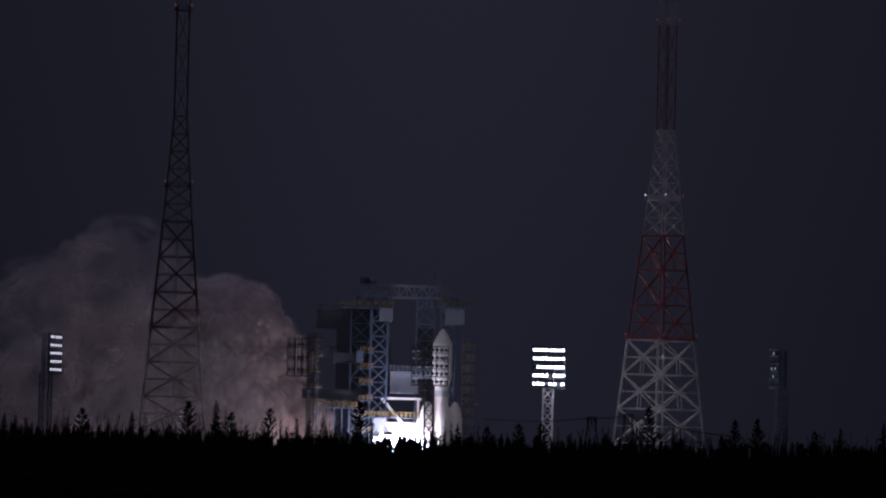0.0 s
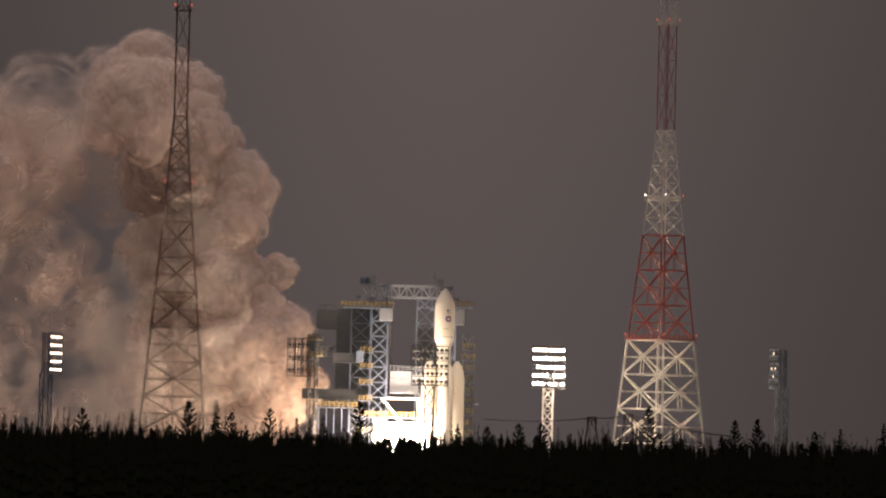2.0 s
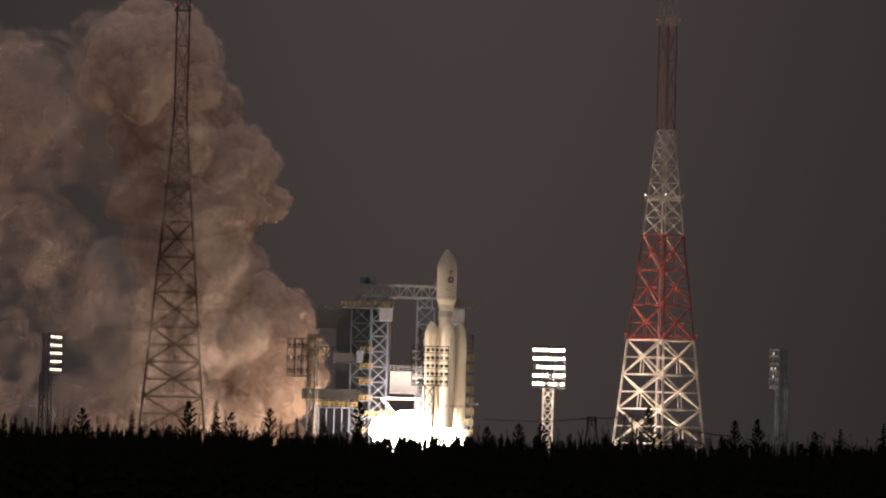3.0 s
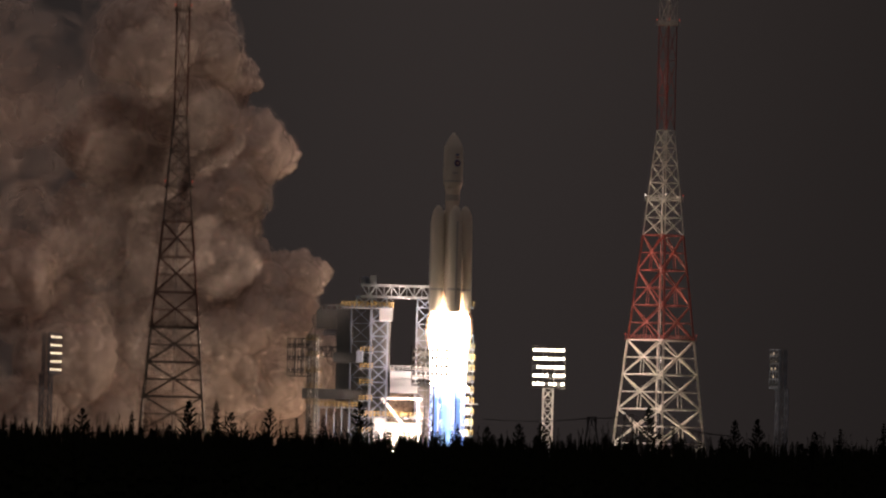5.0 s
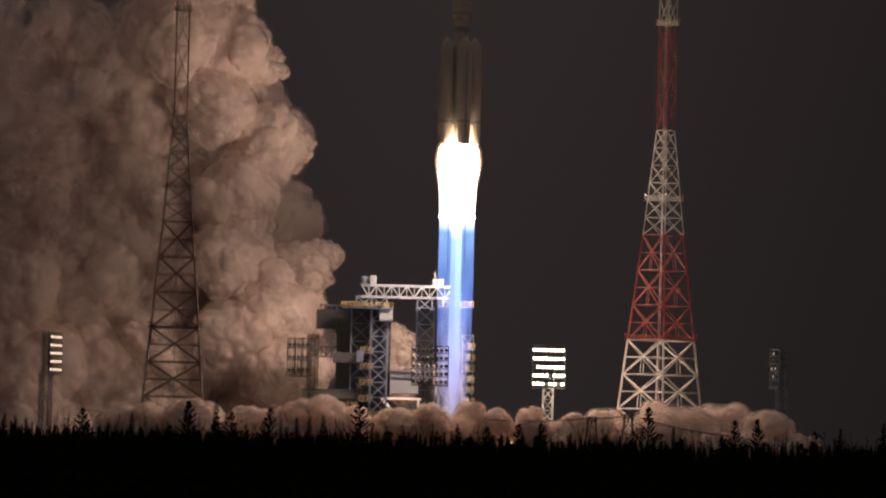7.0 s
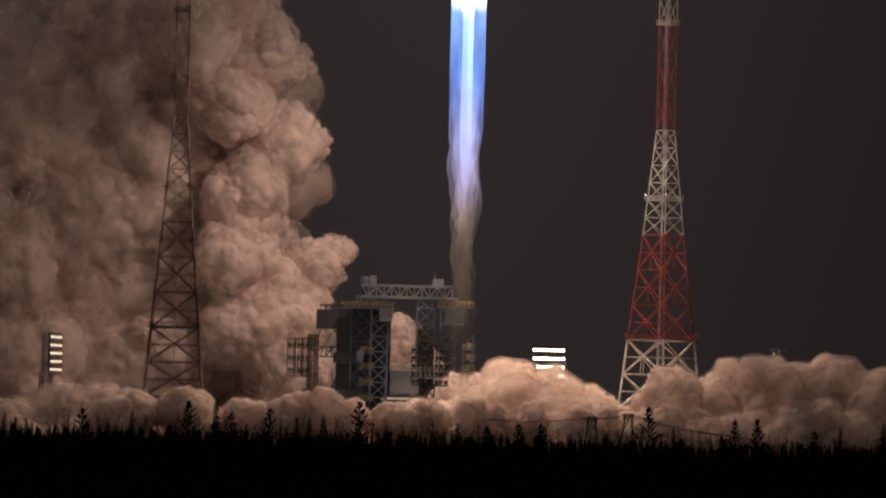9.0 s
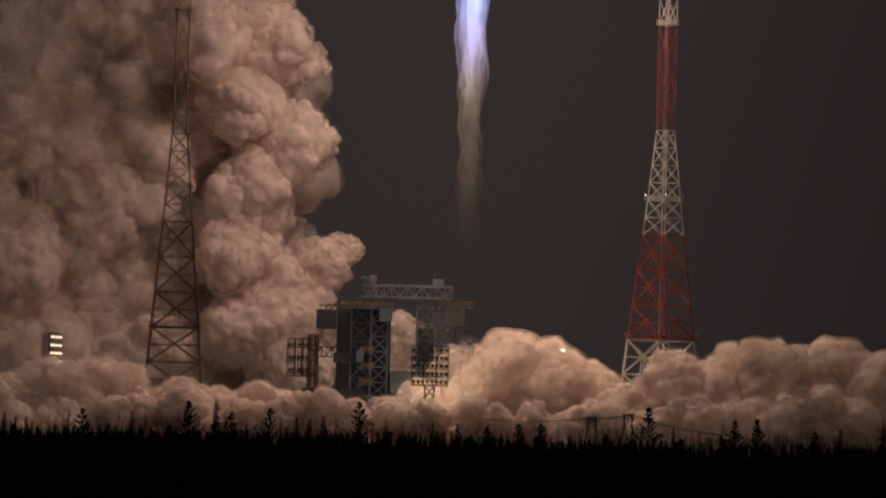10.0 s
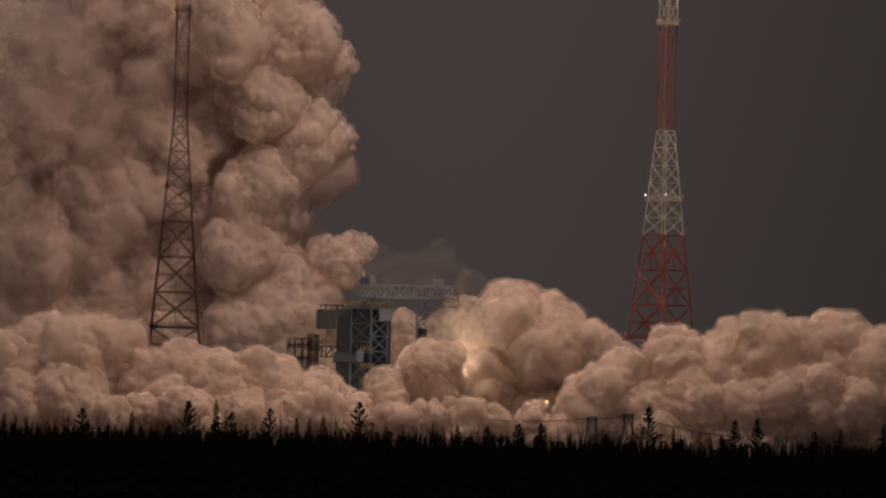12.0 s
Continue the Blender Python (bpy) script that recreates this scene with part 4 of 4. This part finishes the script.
# edges of the column towards the tower, then its body
for x, z, r, start, dx in ((-42.8, 136.0, 13, -0.2, 4.2), (-41.1, 105.6, 12, -0.9, 2.5), (-32.3, 72.0, 9, 0.6, 1.9), (-54.3, 118.3, 13, -0.6, 3.0), (-56.0, 92.5, 12, -1.4, 1.2),
                       (-43.7, 58.6, 13, -1.2, 1.0), (-43.3, 40.2, 12, -2.0, 0.5), (-55.5, 51.7, 14, -2.4, 0.5), (-35.2, 55.3, 8, 0.2, 1.6), (-59.7, 75.4, 14, -1.8, 0.6),
                       (-65.1, 140.1, 15, -0.5, 3.5), (-53.4, 150.6, 14, 0.3, 4.2), (-25.3, 76.0, 5.5, 1.4, 2.0), (-10.8, 49.2, 7.5, 3.0, 0.3), (-15.6, 40.8, 7, 2.6, 0.3), (-5.1, 41.0, 7, 3.4, 0.3), (-33.1, 107.8, 6.5, 0.4, 2.5), (-33.1, 132.4, 6, 0.4, 4.2)):
    d = 1472 - r
    puff(COLUMN, rng.choice(SMOKEBIG), r * 1.32, column_path(Vector((x, d, z)), start, 1.25, (dx, 0.3)), rng.uniform(-3, 3), rng)
for i in range(8):
    for j in range(7):
        x = -138 + 12.2 * i + rng.uniform(-4, 4)
        z = 24 + 20.5 * j + rng.uniform(-5, 5)
        r = rng.uniform(11, 18) * (0.68 if i == 7 else 1.0)
        start = -2.7 + 1.9 * (j / 6) + rng.uniform(-0.4, 0.5) + 0.8 * ((7 - i) / 7) ** 2 + rng.choice((0, 0, 3.8, 5.2) if i < 6 else (0, 0, 0.7))
        puff(COLUMN, rng.choice(THINBIG if i < 6 and start < 1.0 else SMOKEBIG), r * 1.5, column_path(Vector((x, 1480 - 4.5 * max(0, 6 - i) + rng.uniform(-10, 14), z)), start, 1.25, (1.0 + j * 0.35, 0.5)), rng.uniform(-3, 3), rng)


for i in range(5):
    for j in range(5):
        x, z, r = -132 + 20 * i + rng.uniform(-4, 4), 25 + 27 * j + rng.uniform(-5, 5), rng.uniform(19, 24)
        start = -1.9 + 2.3 * (j / 4) + rng.uniform(-0.3, 0.4) + 1.5 * ((4 - i) / 4) ** 2 + 4.0
        puff(COLUMN, rng.choice(SMOKESMALL), r * 1.25, column_path(Vector((x, 1506.0, z)), start, 1.25, (1.0 + j * 0.5, 0.5)), rng.uniform(-3, 3), rng)


def bank_path(x, y, z, r, start, pace):
    low = -r * 1.05 - 2.0
    x0 = x + (0.0 - x) * 0.35

    def path(t):
        s = max(0.0, (t - start) / (12.0 - start))
        g = s ** pace
        w = min(1.0, max(0.0, (t - start) / 3.0))
        w = w * w * (3 - 2 * w)
        return Vector((x0 + (x - x0) * w, y, low + (z - low) * g))
    return path


for x, z, r, y in ((19.2, 48.6, 16, 1395), (10.0, 50.8, 12, 1413), (28.8, 47.3, 14, 1391), (41.8, 42.8, 12, 1395), (49.3, 34.1, 11, 1330),
                   (-2.8, 35.9, 11, 1350), (-11.9, 28.1, 10, 1340), (11.6, 34.0, 14, 1392), (27.6, 32.8, 14, 1396),
                   (64.5, 39.1, 12, 1330), (77.0, 38.0, 13, 1335), (89.2, 41.4, 15, 1335), (101.5, 41.7, 15, 1335), (112.2, 41.9, 14, 1335), (121.1, 37.5, 14, 1330),
                   (68.9, 28.4, 11, 1322), (94.7, 30.6, 13, 1322), (109.9, 29.5, 12, 1322), (82.6, 28.0, 12, 1322), (56.8, 26.6, 11, 1322), (41.5, 27.7, 12, 1322),
                   (-34.3, 28.8, 10, 1345), (-26.4, 25.4, 8, 1340), (-46.0, 31.9, 12, 1345), (-58.4, 33.2, 12, 1345), (-69.3, 32.9, 13, 1345),
                   (-81.6, 31.0, 11, 1345), (-94.5, 37.0, 14, 1350), (-106.8, 35.1, 15, 1350), (-119.3, 34.8, 14, 1350), (-99.3, 25.8, 12, 1335), (-114.6, 23.9, 11, 1335),
                   (-73.1, 24.2, 10, 1335), (-54.7, 23.9, 10, 1335), (-37.8, 23.5, 9, 1335), (-20.9, 23.2, 9, 1335), (0.6, 25.4, 10, 1350), (-1.2, 32.9, 10, 1354), (31.3, 35.0, 13, 1432)):
    if -8 < x < 3 and y < 1360:
        puff(BANK, rng.choice(STEAMBIG), r * 1.3, bank_path(x, 1392.0, z, r * 1.22, 5.9, 0.54), rng.uniform(-4, 4), rng)
        puff(BANK, rng.choice(STEAMBIG), r * 1.2, bank_path(x, y - 10, z, r * 1.22, 9.9, 0.7), rng.uniform(-4, 4), rng)
        continue
    late = 5.7 + 0.6 * abs(x) / 120 + rng.uniform(0, 0.4) - (0.35 if x > 50 else 0.0)
    puff(BANK, rng.choice(STEAMBIG), r * 1.3, bank_path(x, y, z, r * 1.22, late, 0.32 if x > 50 else 0.54), rng.uniform(-4, 4), rng)
# the first low rolls that race outwards
for i in range(34):
    x = -92 + 190 * (i + rng.random()) / 34
    r = rng.uniform(4.0, 6.5)
    top = 26.5 - 0.04 * x * 0.6 + rng.uniform(-3.0, 3.5)
    start = 5.35 + abs(x - 2) / 150 + rng.uniform(0, 0.25)

    def roll(t, x=x, top=top, r=r, start=start):
        s = max(0.0, t - start)
        g = 1 - math.exp(-s / 0.45)
        return Vector((x * (0.55 + 0.45 * g), 1318.0, -r * 2.0 - 2 + (top - r * 1.05 + r * 2.0 + 2) * g))
    puff(BANK, rng.choice(STEAMSMALL), r * 1.65, roll, rng.uniform(-8, 8), rng)


# thin smoke that drifts past the shade-darkened left tower
VEIL = veil_material("thin_drifting_smoke", (0.92, 0.82, 0.755), 0.0, 0.036, 1.8, 6)
VEILS = dressed([billow(70 + i, 5, 20, 60) for i in range(2)], (VEIL, VEIL, VEIL))
for x, z, r, lift in ((-66, 42, 13, 17), (-80, 36, 14, 16), (-62, 26, 12, 14), (-84, 20, 14, 13), (-72, 12, 13, 11), (-58, 22, 12, 8), (-86, 18, 14, 8), (-70, 8, 13, 5), (-92, 8, 14, 5), (-54, 6, 11, 3)):
    def drift(t, x=x, z=z, lift=lift):
        return Vector((x - 0.8 * t - 0.10 * t * t, 1364.0 + 9.0 * t, z + lift * t + 0.4 * t * t))
    puff(COLUMN, rng.choice(VEILS), r * 1.3, drift, rng.uniform(-4, 4), rng)


# thin steam that hangs about the tower's head
WISPY = billow(60, 5, 20, 40)
for m in (WISP, WISP, WISP):
    WISPY.materials.append(m)
for x, z, r in ((-19.3, 67.9, 7), (-10.3, 67.3, 9), (0.3, 68.4, 8), (7.8, 62.1, 7), (-23.3, 64.5, 6)):
    def curl(t, x=x, z=z):
        g = max(0.0, (t - 6.5) / 5.5) ** 0.6
        return Vector((x + 1.5 * (1 - g), 1422.0, -20 + (z + 20) * g))
    o = new("wisp", WISPY)
    o.parent = BANK
    o.scale = (r * 1.3, r, r)
    PATHS.append((o, curl, rng.uniform(-5, 5), (rng.uniform(0, 360), rng.uniform(0, 360), 0)))


# ---- what moves ----
def motions():
    rows = []
    for t in (0, 0.5, 1, 1.5, 2, 2.5, 3, 3.5, 4, 4.5, 5, 5.5, 6, 6.5, 7, 7.5, 8, 8.5, 9, 9.5, 10, 10.5, 11, 11.5, 12):
        rise = 0.161 * (13.6 * t + 11.08 * t * t)
        rows.append((t, pose(0.6 + 0.161 * (0.9 * t + 0.6 * t * t) - 0.0253 * rise, 1400.0 - 0.3 * t * t - 2.2 * max(0.0, t - 9.0) ** 3, 0.2 + rise, 0, 0, 0.6 * t)))
    walk(ROCKET, rows)
    walk(FLAME, rows)
    base = DUCTFIRE.matrix_basis.translation.copy()
    walk(DUCTFIRE, [(t, Matrix.Translation(base + Vector((0, 0, dz))))
                    for t, dz in ((0, -0.5), (0.5, -0.5), (1.5, 0.5), (2.5, 2.5), (3.2, 5), (4.0, 4), (4.8, -2), (5.5, -14), (6.2, -30), (7.2, -34), (12, -34))])
    for o, path, spin, turn in PATHS:
        keep = o.scale.copy()
        walk(o, [(t, Matrix.Translation(path(t)) @ pose(0, 0, 0, turn[0], turn[1], turn[2] + spin * t)) for t in TIMES])
        o.scale = keep


motions()
